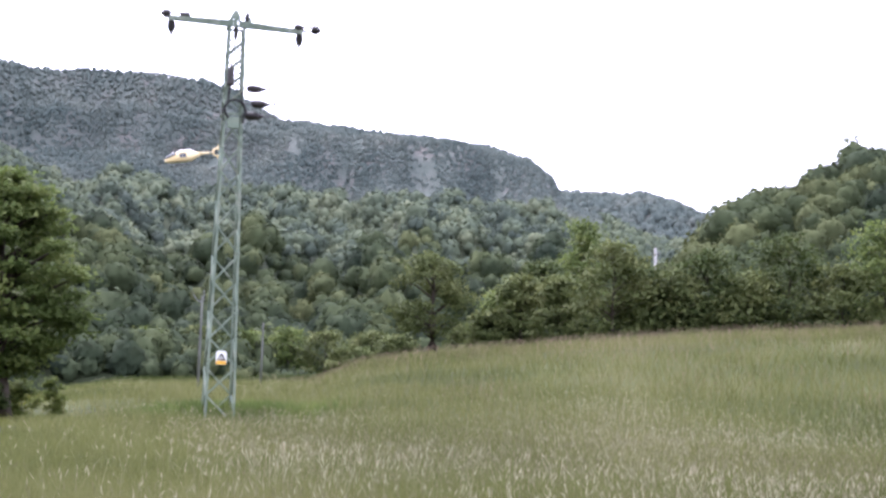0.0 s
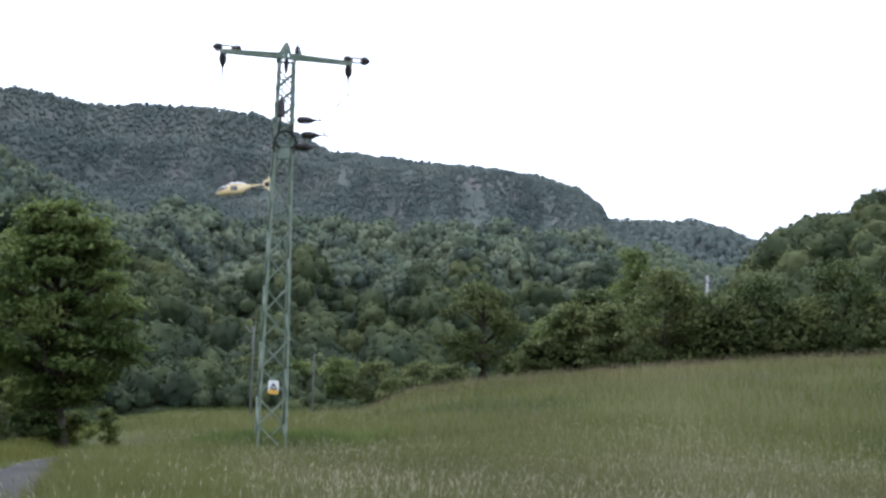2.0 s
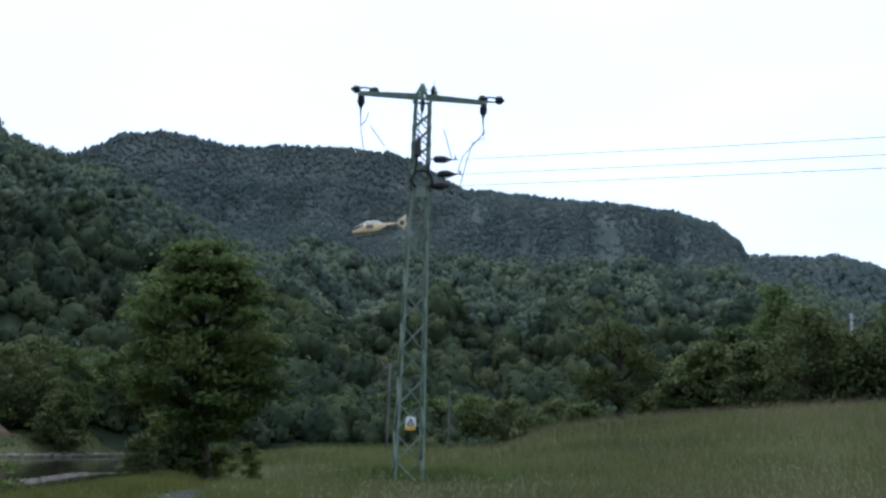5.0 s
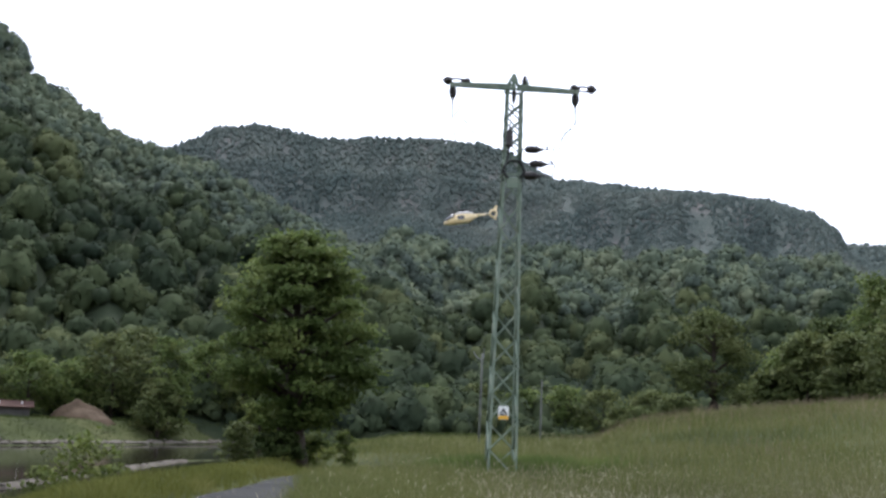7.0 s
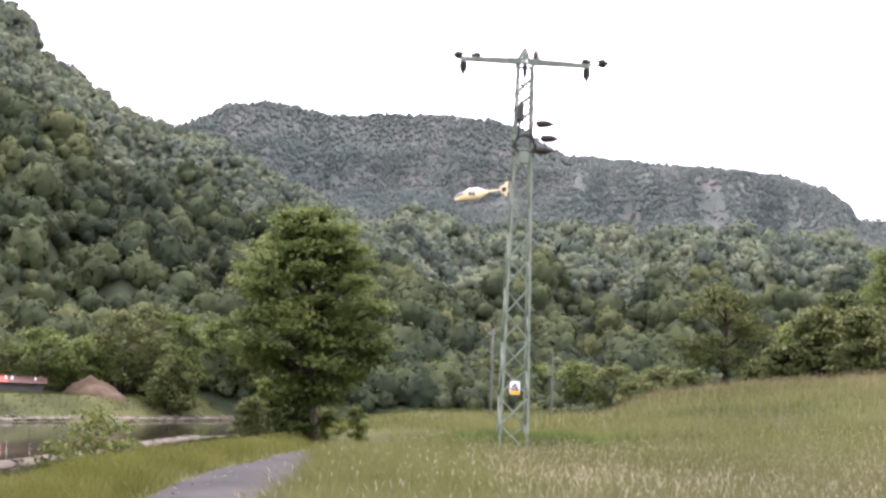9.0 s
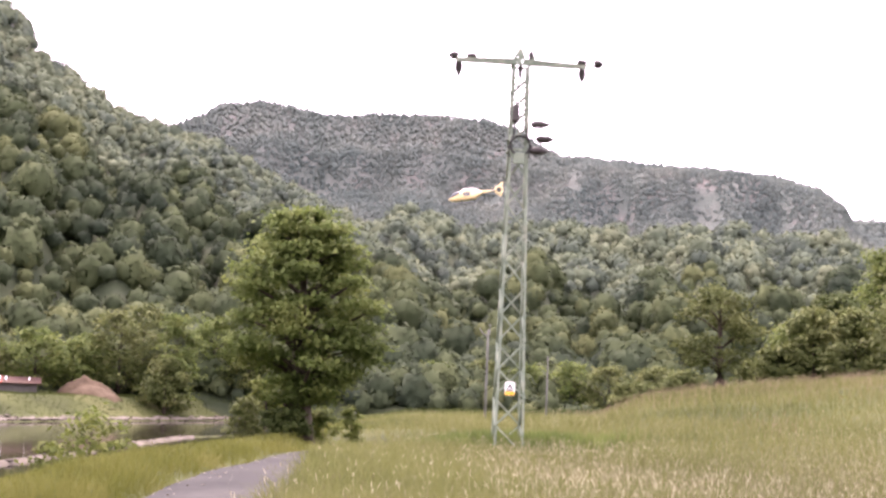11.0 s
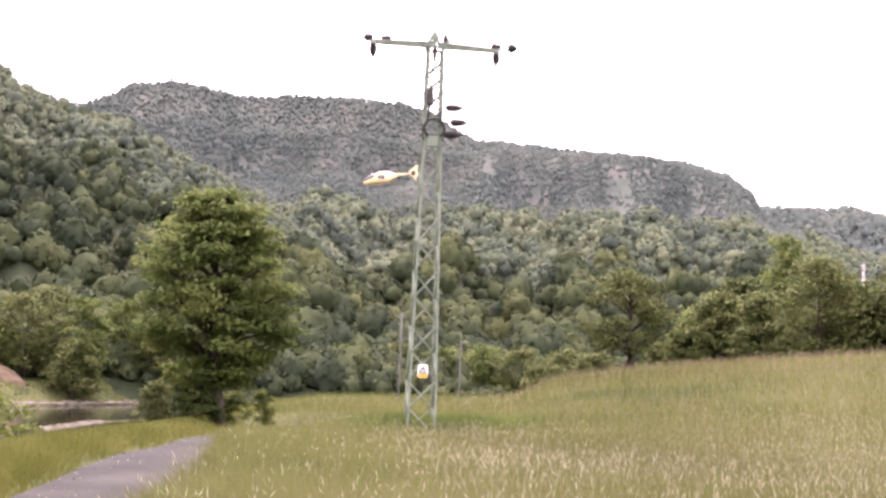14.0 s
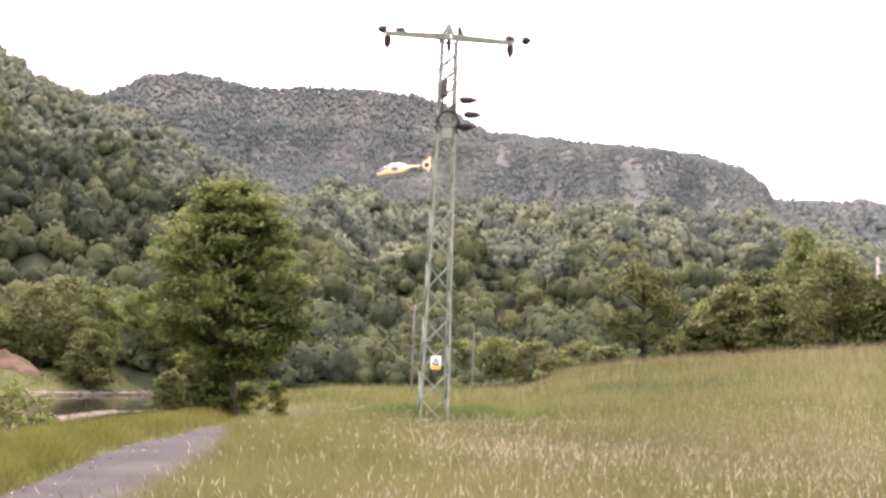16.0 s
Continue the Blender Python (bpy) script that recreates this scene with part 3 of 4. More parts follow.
# ---- the lattice pylon ----
def build_pylon():
    X, Y = 2.17, 36.9
    z0 = land_z(X, Y)
    top = 11.75 - z0
    py = thing("power_pylon", pose(X, Y, z0, 0, 0, 4), "slender green lattice steel power pylon standing in the meadow", "pylon")

    def half(z):
        return float(np.interp(z, [0, 9.4, 12.4], [0.455, 0.285, 0.24]))

    for sx in (-1, 1):
        for sy in (-1, 1):
            bm = bmesh.new()
            for a, b in ((-0.3, 9.4), (9.4, top)):
                angle_iron(bm, (sx * half(a), sy * half(a), a), (sx * half(b), sy * half(b), b), 0.064, -sx, -sy)
            part("leg", bm, M_STEEL, py)
    # zigzag braces on the four faces, crossed above the ring
    levels = [0.15 + 0.83 * i for i in range(12)]
    for face in range(4):
        for i, (a, b) in enumerate(zip(levels, levels[1:])):
            s = 1 if (i + (face > 1)) % 2 else -1
            ha, hb = half(a) - 0.01, half(b) - 0.01
            p, q = [((-s * ha, -ha, a), (s * hb, -hb, b)), ((s * ha, ha, a), (-s * hb, hb, b)),
                    ((-ha, s * ha, a), (-hb, -s * hb, b)), ((ha, -s * ha, a), (hb, s * hb, b))][face]
            bm = bmesh.new()
            bar(bm, p, q, 0.06, 0.012)
            bar(bm, p, q, 0.012, 0.06)
            part("brace", bm, M_STEEL, py)
        for i in range(4):
            a, b = 9.6 + 0.52 * i, 9.6 + 0.52 * (i + 1)
            for s in (-1, 1):
                ha, hb = half(a), half(b)
                p, q = [((-s * ha, -ha, a), (s * hb, -hb, b)), ((s * ha, ha, a), (-s * hb, hb, b)),
                        ((-ha, s * ha, a), (-hb, -s * hb, b)), ((ha, -s * ha, a), (hb, s * hb, b))][face]
                bm = bmesh.new()
                bar(bm, p, q, 0.045, 0.012)
                bar(bm, p, q, 0.012, 0.045)
                part("brace", bm, M_STEEL, py)
    for z in (9.35, top - 0.05):
        h = half(z) + 0.02
        bm = bmesh.new()
        for a, b in (((-h, -h), (h, -h)), ((h, -h), (h, h)), ((h, h), (-h, h)), ((-h, h), (-h, -h))):
            bar(bm, (*a, z), (*b, z), 0.06)
        part("ring_frame", bm, M_STEEL, py)
    for sx in (-1, 1):
        for sy in (-1, 1):
            bm = bmesh.new()
            bmesh.ops.create_cube(bm, size=1, matrix=Matrix.Translation((sx * 0.46, sy * 0.46, -0.12)) @ Matrix.Diagonal((0.34, 0.34, 0.5, 1)))
            bmesh.ops.bevel(bm, geom=bm.edges[:], offset=0.03, segments=1, affect="EDGES")
            part("footing", bm, M_CONCRETE, py)
    # crossarm: two tapered chords with plates
    arms = {}
    for s in (-1, 1):
        bm = bmesh.new()
        for sy in (-1, 1):
            bar(bm, (s * 0.1, sy * 0.11, top + 0.12), (s * 2.02, sy * 0.05, top + 0.07), 0.06, 0.06)
            bar(bm, (s * 0.1, sy * 0.11, top + 0.02), (s * 2.02, sy * 0.05, top + 0.01), 0.05, 0.05)
        for k in range(6):
            u = 0.3 + 0.3 * k
            bar(bm, (s * u, -0.11 + 0.03 * u, top + 0.1), (s * (u + 0.15), 0.11 - 0.03 * u, top + 0.1), 0.035, 0.02)
            bar(bm, (s * u, -0.11 + 0.03 * u, top + 0.1), (s * u, -0.11 + 0.03 * u, top + 0.01), 0.03, 0.02)
        bar(bm, (s * 1.98, -0.09, top + 0.02), (s * 1.98, 0.09, top + 0.02), 0.1, 0.14)
        for sy in (-1, 1):
            bar(bm, (s * 0.12, sy * 0.105, top + 0.07), (s * 2.0, sy * 0.045, top + 0.04), 0.012, 0.07)
        arms[s] = part("crossarm", bm, M_STEEL, py, "tapered steel crossarm")
    bm = bmesh.new()
    bar(bm, (-0.24, 0, top + 0.08), (-0.06, 0, top + 0.42), 0.09, 0.1)
    bar(bm, (0.12, 0, top + 0.08), (0.02, 0, top + 0.42), 0.07, 0.1)
    bar(bm, (-0.03, 0, top), (-0.03, 0, top + 0.5), 0.12)
    bar(bm, (0.32, 0, top + 0.08), (0.42, 0, top + 0.26), 0.16, 0.1)
    part("apex", bm, M_STEEL, py)

    shed = [(0.02, 0), (0.05, 0.03), (0.05, 0.06)]
    for i in range(7):
        w = 0.085 - 0.004 * abs(i - 3)
        shed += [(w, 0.08 + i * 0.055), (0.05, 0.105 + i * 0.055)]
    shed += [(0.045, 0.49), (0.03, 0.52), (0.02, 0.6)]

    def insulator(m, holder=None):
        bm = bmesh.new()
        lathe(bm, shed, m, 12)
        part("insulator", bm, M_GLAZE, holder or py, "brown ribbed porcelain insulator", True)

    for s in (-1, 1):
        inner, outer = ((1.55, 2.08), None, (1.92, 2.42))[s + 1]
        insulator(pose(s * 1.93, 0, top - 0.02, 180, 0, 0) @ Matrix.Diagonal((1.55, 1.55, 0.72, 1)), arms[s])
        insulator(pose(s * (outer - 0.12), 0.0, top + 0.16, 0, 90 * s, 0) @ Matrix.Diagonal((1.9, 1.5, 0.5, 1)), arms[s])
        insulator(pose(s * (inner - 0.16), 0.0, top + 0.16, 0, 90 * s, 0) @ Matrix.Diagonal((1.7, 1.5, 0.5, 1)), arms[s])
        bm = bmesh.new()
        tube(bm, [(s * outer, 0, top + 0.2), (s * (inner + outer) / 2, 0, top + 0.24), (s * inner, 0, top + 0.2)], [0.03] * 3)
        tube(bm, [(s * outer, 0, top + 0.1), (s * (inner + outer) / 2, 0, top + 0.08), (s * inner, 0, top + 0.1)], [0.03] * 3)
        part("jumper", bm, M_WIRE, arms[s])
        bm = bmesh.new()
        x = s * 1.93
        tube(bm, [(x, 0, top - 0.42), (x + 0.02, 0, top - 0.9), (x + 0.04, -0.1, top - 1.2)], [0.035, 0.02, 0.01])
        part("clamp", bm, M_ZINC, arms[s])
    insulator(pose(-0.02, -0.1, top + 0.02, 180, 0, 0) @ Matrix.Diagonal((1, 1, 0.9, 1)))
    insulator(pose(0.3, -0.05, top + 0.1, 0, 0, 0) @ Matrix.Diagonal((1, 1, 0.6, 1)))
    bm = bmesh.new()
    tube(bm, [(0.42, 0, top + 0.3), (0.3, 0, top + 0.62)], [0.015, 0.01])
    tube(bm, [(-0.02, 0, top + 0.2), (0.1, 0, top + 0.33), (0.3, 0, top + 0.3)], [0.012] * 3)
    part("jumper", bm, M_WIRE, py)

    # switch gear under the crossarm: dark cabinet, ring of cable ends
    bm = bmesh.new()
    lathe(bm, [(0.05, 0), (0.1, 0.03), (0.11, 0.1), (0.085, 0.14), (0.11, 0.2), (0.085, 0.26), (0.11, 0.32), (0.085, 0.38), (0.1, 0.46), (0.05, 0.56), (0.03, 0.62)], pose(-0.14, -0.36, 10.18) @ Matrix.Diagonal((1.1, 1.1, 1.0, 1)), 12)
    part("cable_termination", bm, M_GLAZE, py, "dark cable termination body", True)
    bm = bmesh.new()
    ring = [(0.02 + 0.3 * math.cos(a), -0.42, 9.46 + 0.3 * math.sin(a)) for a in [i * math.pi / 10 - 0.9 for i in range(17)]]
    tube(bm, ring, [0.035] * len(ring))
    tube(bm, [(-0.3, -0.4, 9.1), (-0.34, -0.4, 9.4), (-0.2, -0.38, 9.72), (-0.14, -0.36, 10.2)], [0.035] * 4)
    tube(bm, [(0.28, -0.4, 9.1), (0.36, -0.4, 9.45), (0.2, -0.38, 9.78), (0.22, -0.36, 10.0)], [0.035] * 4)
    part("cable_loop", bm, M_BLACK, py, "black cable loop")
    bm = bmesh.new()
    bmesh.ops.create_cube(bm, size=1, matrix=Matrix.Translation((0, -0.32, 9.08)) @ Matrix.Diagonal((0.36, 0.06, 0.34, 1)))
    bmesh.ops.bevel(bm, geom=bm.edges[:], offset=0.015, segments=1, affect="EDGES")
    part("mounting_plate", bm, M_STEEL, py)

    # three strain insulators with wires that run off over the meadow
    run = Vector((1, -0.72, 0))
    for x, z in ((0.36, 9.81), (0.52, 9.36), (0.34, 8.98)):
        m = Matrix.Translation((x, -0.25, z - z0)) @ pose(0, 0, 0, 0, 90, -10) @ Matrix.Diagonal((1.85, 1.85, 0.92, 1))
        insulator(m)
        tip = m @ Vector((0, 0, 0.6))
        bm = bmesh.new()
        bar(bm, (0.26, -0.25, z - z0), (x + 0.05, -0.25, z - z0), 0.05, 0.03)
        part("bracket", bm, M_ZINC, py)
        bm = bmesh.new()
        bar(bm, tip - Vector((0.06, 0, 0)), tip + Vector((0.2, -0.04, 0.01)), 0.03)
        bar(bm, tip + Vector((0.14, -0.03, -0.02)), tip + Vector((0.12, -0.03, 0.13)), 0.045)
        part("wire_clamp", bm, M_ZINC, py)
        bm = bmesh.new()
        pts = [tip + run * (46 * u) + Vector((0, 0, -1.4 * u * (1 - u))) for u in [i / 14 for i in range(15)]]
        tube(bm, pts, [0.008] * 15, 5)
        part("wire", bm, M_WIRE, py, "thin taut power wire")
    # loose droppers from the crossarm to the strain insulators
    for pts in ([(-1.9, -0.1, top - 1.15), (-1.87, -0.15, top - 1.35), (-1.8, -0.2, top - 1.75)], [(-1.68, 0, top - 0.55), (-1.74, -0.1, top - 0.8), (-1.88, -0.12, top - 1.0)],
                [(-1.62, -0.1, top - 1.0), (-1.4, -0.2, top - 1.3), (-1.15, -0.25, top - 1.65)], [(1.93, -0.1, top - 1.15), (1.6, -0.15, top - 1.3), (1.4, -0.2, top - 2.0), (1.22, -0.25, 8.98 - z0)],
                [(2.02, 0, top - 0.85), (1.72, -0.1, top - 1.25), (1.3, -0.2, top - 1.75), (1.1, -0.25, 9.36 - z0)], [(0.69, 0.0, top - 0.9), (0.8, -0.1, top - 1.3), (0.95, -0.25, 9.81 - z0)],
                [(-0.05, -0.25, top - 0.6), (-0.12, -0.35, top - 0.8), (-0.14, -0.36, 10.75)]):
        bm = bmesh.new()
        tube(bm, pts, [0.015] * len(pts), 5)
        part("dropper", bm, M_WIRE, py)

    # warning plate
    plate = thing("warning_sign", pose(X - 0.0, Y - 0.49, 1.72, 0, 0, 4), "white warning plate with triangle and orange band on pylon", "sign")
    bm = bmesh.new()
    bmesh.ops.create_cube(bm, size=1, matrix=Matrix.Diagonal((0.31, 0.008, 0.40, 1)))
    bmesh.ops.bevel(bm, geom=[e for e in bm.edges if abs(e.verts[0].co.y - e.verts[1].co.y) > 0.001], offset=0.03, segments=3, affect="EDGES")
    panel = part("plate", bm, M_WHITE, plate)
    bm = bmesh.new()
    bmesh.ops.create_cube(bm, size=1, matrix=Matrix.Translation((0, -0.006, -0.14)) @ Matrix.Diagonal((0.29, 0.006, 0.105, 1)))
    part("band", bm, M_ORANGE, panel, "yellow-orange band")
    bm = bmesh.new()
    for a, b in (((-0.1, -0.06), (0.1, -0.06)), ((0.1, -0.06), (0, 0.12)), ((0, 0.12), (-0.1, -0.06))):
        bar(bm, (a[0], -0.008, a[1]), (b[0], -0.008, b[1]), 0.034, 0.006, (0, 1, 0))
    bar(bm, (0.02, -0.008, 0.06), (-0.01, -0.008, 0.0), 0.02, 0.006, (0, 1, 0))
    bar(bm, (-0.01, -0.008, 0.01), (0.0, -0.008, -0.04), 0.02, 0.006, (0, 1, 0))
    part("triangle", bm, M_BLACK, panel, "dark warning triangle with a bolt")


build_pylon()


def build_pole(x, y, height, radius, label, arms):
    z = land_z(x, y)
    ob = thing("utility_pole", pose(x, y, z), label, "pole", "poles beyond the meadow")
    bm = bmesh.new()
    lathe(bm, [(radius, -0.3), (radius * 0.95, height * 0.4), (radius * 0.75, height), (radius * 0.3, height + 0.04)], Matrix(), 10)
    post = part("post", bm, M_WOOD, ob, smooth=True)
    if arms:
        bm = bmesh.new()
        tube(bm, [(-0.55, 0, height + 0.1), (-0.3, 0, height - 0.25), (0.05, 0, height - 0.4)], [0.03] * 3)
        tube(bm, [(0.1, 0, height + 0.35), (0.1, 0, height - 0.3)], [0.03] * 2)
        part("bracket", bm, M_ZINC, post)


build_pole(3.05, 76, 4.5 + 1.2, 0.085, "grey wooden pole with a small bracket beyond the meadow", True)
build_pole(7.1, 79, 2.9 + 1.2, 0.07, "plain grey wooden post beyond the meadow", False)


# ---- trees and shrubs ----
def leaf_mesh(name, centers, rng, size, mat, outward, droop=0.35):
    """Many small folded leaves round the centres."""
    n = len(centers)
    nrm = rng.normal(0, 0.6, (n, 3)) + (0, 0, 1.0)
    nrm /= np.linalg.norm(nrm, axis=1)[:, None]
    t1 = np.cross(nrm, rng.normal(size=(n, 3)))
    t1 /= np.linalg.norm(t1, axis=1)[:, None]
    t1[:, 2] -= droop * rng.rand(n)
    t2 = np.cross(nrm, t1)
    s = size * rng.uniform(0.6, 1.3, (n, 1))
    v = np.stack([centers - t1 * s * 0.5, centers + t2 * s * 0.33, centers + t1 * s * 0.6, centers - t2 * s * 0.33], 1).reshape(-1, 3)
    i = np.arange(n)[:, None] * 4
    nrm = np.cross(t2, t1)
    nrm /= np.linalg.norm(nrm, axis=1)[:, None]
    flip = (nrm * outward).sum(1) < 0
    v = v.reshape(n, 4, 3)
    v[flip] = v[flip][:, [0, 3, 2, 1]]
    nrm[flip] *= -1
    bulge = 0.4 * outward + 0.55 * nrm + (0, 0, 0.35)
    bulge /= np.linalg.norm(bulge, axis=1)[:, None] + 1e-6
    return mesh_from(name, v.reshape(-1, 3), np.concatenate([i + (0, 1, 2), i + (0, 2, 3)]), mat, normals=np.repeat(bulge, 4, 0))


def build_tree(x, y, top, width, clear, trunk, leaves, size, mat, label, seed, name="tree", profile=None, gaps=0.25, clumps=70, group="", lean=0.0, tight=0.1, inner=0.4, flat=0.42):
    """A tree with its foot on the ground: top is its height over the sea of the plan, clear the height of the lowest leaves over the ground."""
    rng = np.random.RandomState(seed)
    z0 = land_z(x, y)
    h = top - z0
    ob = thing(name, pose(x, y, z0, 0, 0, rng.uniform(0, 360) if not lean else 0), label, "bush" if name == "bush" else "tree", group)
    u_knots, r_knots = profile or ([0, 0.12, 0.35, 0.6, 0.8, 0.94, 1.0], [0.55, 0.9, 1.0, 0.88, 0.66, 0.38, 0.1])
    # clump centres through the crown, most of them near its outside
    k = clumps
    u = 0.02 + 0.96 * ((np.arange(k) + rng.rand(k)) / k) ** 0.92
    rng.shuffle(u)
    a = rng.uniform(0, 2 * math.pi, k) + np.arange(k) * 2.4
    rad = np.interp(u, u_knots, r_knots) * width / 2 * rng.uniform(inner, 1.0, k) ** 0.6 * (1 - gaps * rng.rand(k) * 0.6)
    zc = clear + u * (h - clear)
    c = np.stack([rad * np.cos(a) + lean * u, rad * np.sin(a), zc], 1)
    # trunk and limbs
    bm = bmesh.new()
    pts = [(0.06 * h * 0.1 * math.sin(i * 1.7 + seed) + lean * (i / 6) ** 2, 0.05 * h * 0.1 * math.cos(i * 2.1), h * 0.86 * i / 6 - (0.25 if i == 0 else 0)) for i in range(7)]
    tube(bm, pts, [trunk * w for w in (1.35, 0.95, 0.8, 0.6, 0.42, 0.25, 0.1)], 9)
    for i in range(0, k, 2):
        p = Vector(c[i])
        s = max(clear * 0.8, p.z - 0.55 * math.hypot(p.x, p.y)) / h / 0.86 * 6
        j = min(5, int(s))
        start = Vector(pts[j]).lerp(Vector(pts[j + 1]), min(1, s - j))
        mid = start.lerp(p, 0.5) + Vector((0, 0, 0.08 * width * rng.rand()))
        tube(bm, [start, mid, p], [trunk * 0.22, trunk * 0.13, trunk * 0.05], 5)
    part("trunk", bm, M_BARK, ob, smooth=True)
    per = leaves // k
    sig = width * tight
    cen = (np.repeat(c, per, 0) + rng.normal(size=(k * per, 3)) * (sig, sig, sig * flat))
    cen[:, 2] = np.maximum(cen[:, 2], 0.15)
    # outward: away from the crown's heart and from each clump's heart
    heart = cen - (lean * 0.5, 0, clear + 0.4 * (h - clear))
    heart /= np.linalg.norm(heart, axis=1)[:, None] + 1e-6
    tuft = cen - np.repeat(c, per, 0)
    tuft /= np.linalg.norm(tuft, axis=1)[:, None] + 1e-6
    outward = 0.6 * heart + 0.6 * tuft + (0, 0, 0.15)
    outward /= np.linalg.norm(outward, axis=1)[:, None] + 1e-6
    crown = new("crown", leaf_mesh("crown", cen, rng, size, mat, outward))
    crown.parent = ob
    return ob


def polar(az, r):
    return -r * math.sin(radians(az)), r * math.cos(radians(az))


def up(el, r):
    return EYE + r * math.tan(radians(el))


build_tree(-4.78, 42.2, 7.7, 6.2, 1.1, 0.5, 34000, 0.17, M_LEAF, "full green broadleaf tree with dark trunk beside the path", 21,
           profile=([0, 0.1, 0.24, 0.45, 0.66, 0.84, 0.94, 1.0], [0.3, 0.56, 0.9, 1.0, 0.86, 0.56, 0.32, 0.06]), clumps=150, tight=0.052, inner=0.12, gaps=0.45, flat=0.34)
x, y = polar(-13.0, 80)
build_tree(x, y, up(5.2, 80), 5.9, 1.7, 0.34, 8000, 0.22, M_LEAF_DULL, "gnarled field tree with a gappy dark green crown", 33, gaps=0.7, clumps=50, tight=0.075)

# tall trees and undergrowth along the meadow's upper edge
EDGE = [(-15.6, 101, 2.6, 4.5), (-16.4, 104, 3.7, 5.5), (-17.1, 101, 4.4, 5.0), (-18.1, 104, 5.0, 5.5), (-18.9, 98, 4.3, 5.0), (-20.0, 107, 7.0, 5.5), (-21.4, 94, 6.0, 6.6), (-22.2, 99, 4.0, 5.0),
        (-22.9, 98, 4.9, 6.5), (-24.3, 97, 4.6, 6.5), (-25.7, 98, 5.6, 7.0), (-27.5, 97, 4.6, 7.0), (-29.3, 99, 6.4, 7.5), (-31.6, 97, 5.0, 7.0), (-33.4, 99, 7.0, 7.5), (-36.2, 98, 5.2, 8.0)]
for i, (az, r, el, w) in enumerate(EDGE):
    x, y = polar(az, r)
    build_tree(x, y, up(el, r), w, 0.2, 0.2, 6500, 0.32, M_LEAF_DULL if i in (0, 2, 4, 6, 9, 11, 13) else M_LEAF_DARK if i in (3, 7, 8, 10, 12) else M_LEAF, "leafy broadleaf tree at the meadow's upper edge", 50 + i, clumps=75, group="trees along the meadow edge",
               profile=([0, 0.1, 0.35, 0.6, 0.8, 0.94, 1.0], [1.0, 1.05, 1.0, 0.85, 0.62, 0.36, 0.1]))

# trees on the far river bank
BANK = [(20.3, 170, 1.4, 9, M_LEAF_DULL), (18.2, 168, 1.9, 9, M_LEAF), (16.6, 172, 1.5, 8, M_LEAF), (15.9, 176, 1.8, 8, M_LEAF), (14.6, 174, 2.9, 9, M_LEAF_DULL), (13.6, 180, 3.3, 8, M_LEAF_DULL),
        (12.1, 168, 2.95, 7.0, M_LEAF), (12.5, 164, 0.85, 6.5, M_LEAF_DULL), (10.4, 184, 2.6, 9, M_LEAF), (8.7, 182, 1.6, 9, M_LEAF_DULL), (4.6, 196, 1.3, 9, M_LEAF), (2.6, 200, 1.6, 9, M_LEAF_DULL),
        (0.2, 205, 1.2, 10, M_LEAF), (-2.0, 205, 1.4, 9, M_LEAF_DULL), (-4.2, 205, 1.3, 10, M_LEAF), (-6.4, 200, 1.5, 9, M_LEAF), (-8.0, 196, 1.4, 10, M_LEAF_DULL), (-10.2, 190, 1.4, 9, M_LEAF_DULL),
        (-9.2, 150, 0.6, 6, M_LEAF_DULL), (-11.4, 150, 1.3, 6, M_LEAF_DULL), (-14.6, 140, 1.9, 6, M_LEAF_DULL), (7.9, 170, 0.1, 6, M_LEAF_LIGHT)]
for i, (az, r, el, w, mat) in enumerate(BANK):
    x, y = polar(az, r + 8)
    build_tree(x, y, up(el, r + 8), w, 0.6, 0.22, 3600, 0.5, mat, "rounded tree on the far river bank", 80 + i, clumps=56, tight=0.085, group="river bank trees",
               profile=([0, 0.1, 0.35, 0.6, 0.8, 0.94, 1.0], [0.8, 1.0, 1.0, 0.9, 0.7, 0.42, 0.1]))

# shrubs by the path
for i, (az, r, top, w, n, size, mat, label) in enumerate([
        (15.6, 29, 0.75, 1.9, 520, 0.15, M_LEAF_LIGHT, "airy yellow-green shrub on the river side of the path"),
        (14.2, 30, 0.05, 1.1, 240, 0.14, M_LEAF_LIGHT, "airy yellow-green shrub on the river side of the path"),
        (17.2, 33, -0.2, 1.4, 360, 0.14, M_LEAF_LIGHT, "airy yellow-green shrub on the river side of the path"),
        (21.4, 28, 0.2, 1.6, 360, 0.14, M_LEAF_LIGHT, "airy yellow-green shrub on the river side of the path"),
        (5.2, 45, 0.7, 1.5, 3400, 0.11, M_LEAF_LIGHT, "bright yellow-green bush beside the tree"),
        (3.9, 48, 0.75, 1.2, 2200, 0.10, M_LEAF_LIGHT, "small dense conical green bush"),
        (7.2, 42.4, 0.7, 1.5, 2600, 0.13, M_LEAF_DARK, "dark shrub under the tree"),
        (6.7, 41.6, 0.75, 1.4, 2200, 0.13, M_LEAF_DARK, "dark shrub under the tree"),
        (8.8, 45.5, 0.95, 1.6, 1900, 0.13, M_LEAF_DULL, "grey-green shrub beyond the tree")]):
    x, y = polar(az, r)
    build_tree(x, y, top, w, 0.08, 0.03, n, size, mat, label, 120 + i, name="bush", clumps=26, group="shrubs by the path", gaps=0.6,
               profile=([0, 0.15, 0.5, 0.8, 1.0], [0.8, 1.0, 0.9, 0.6, 0.15]))


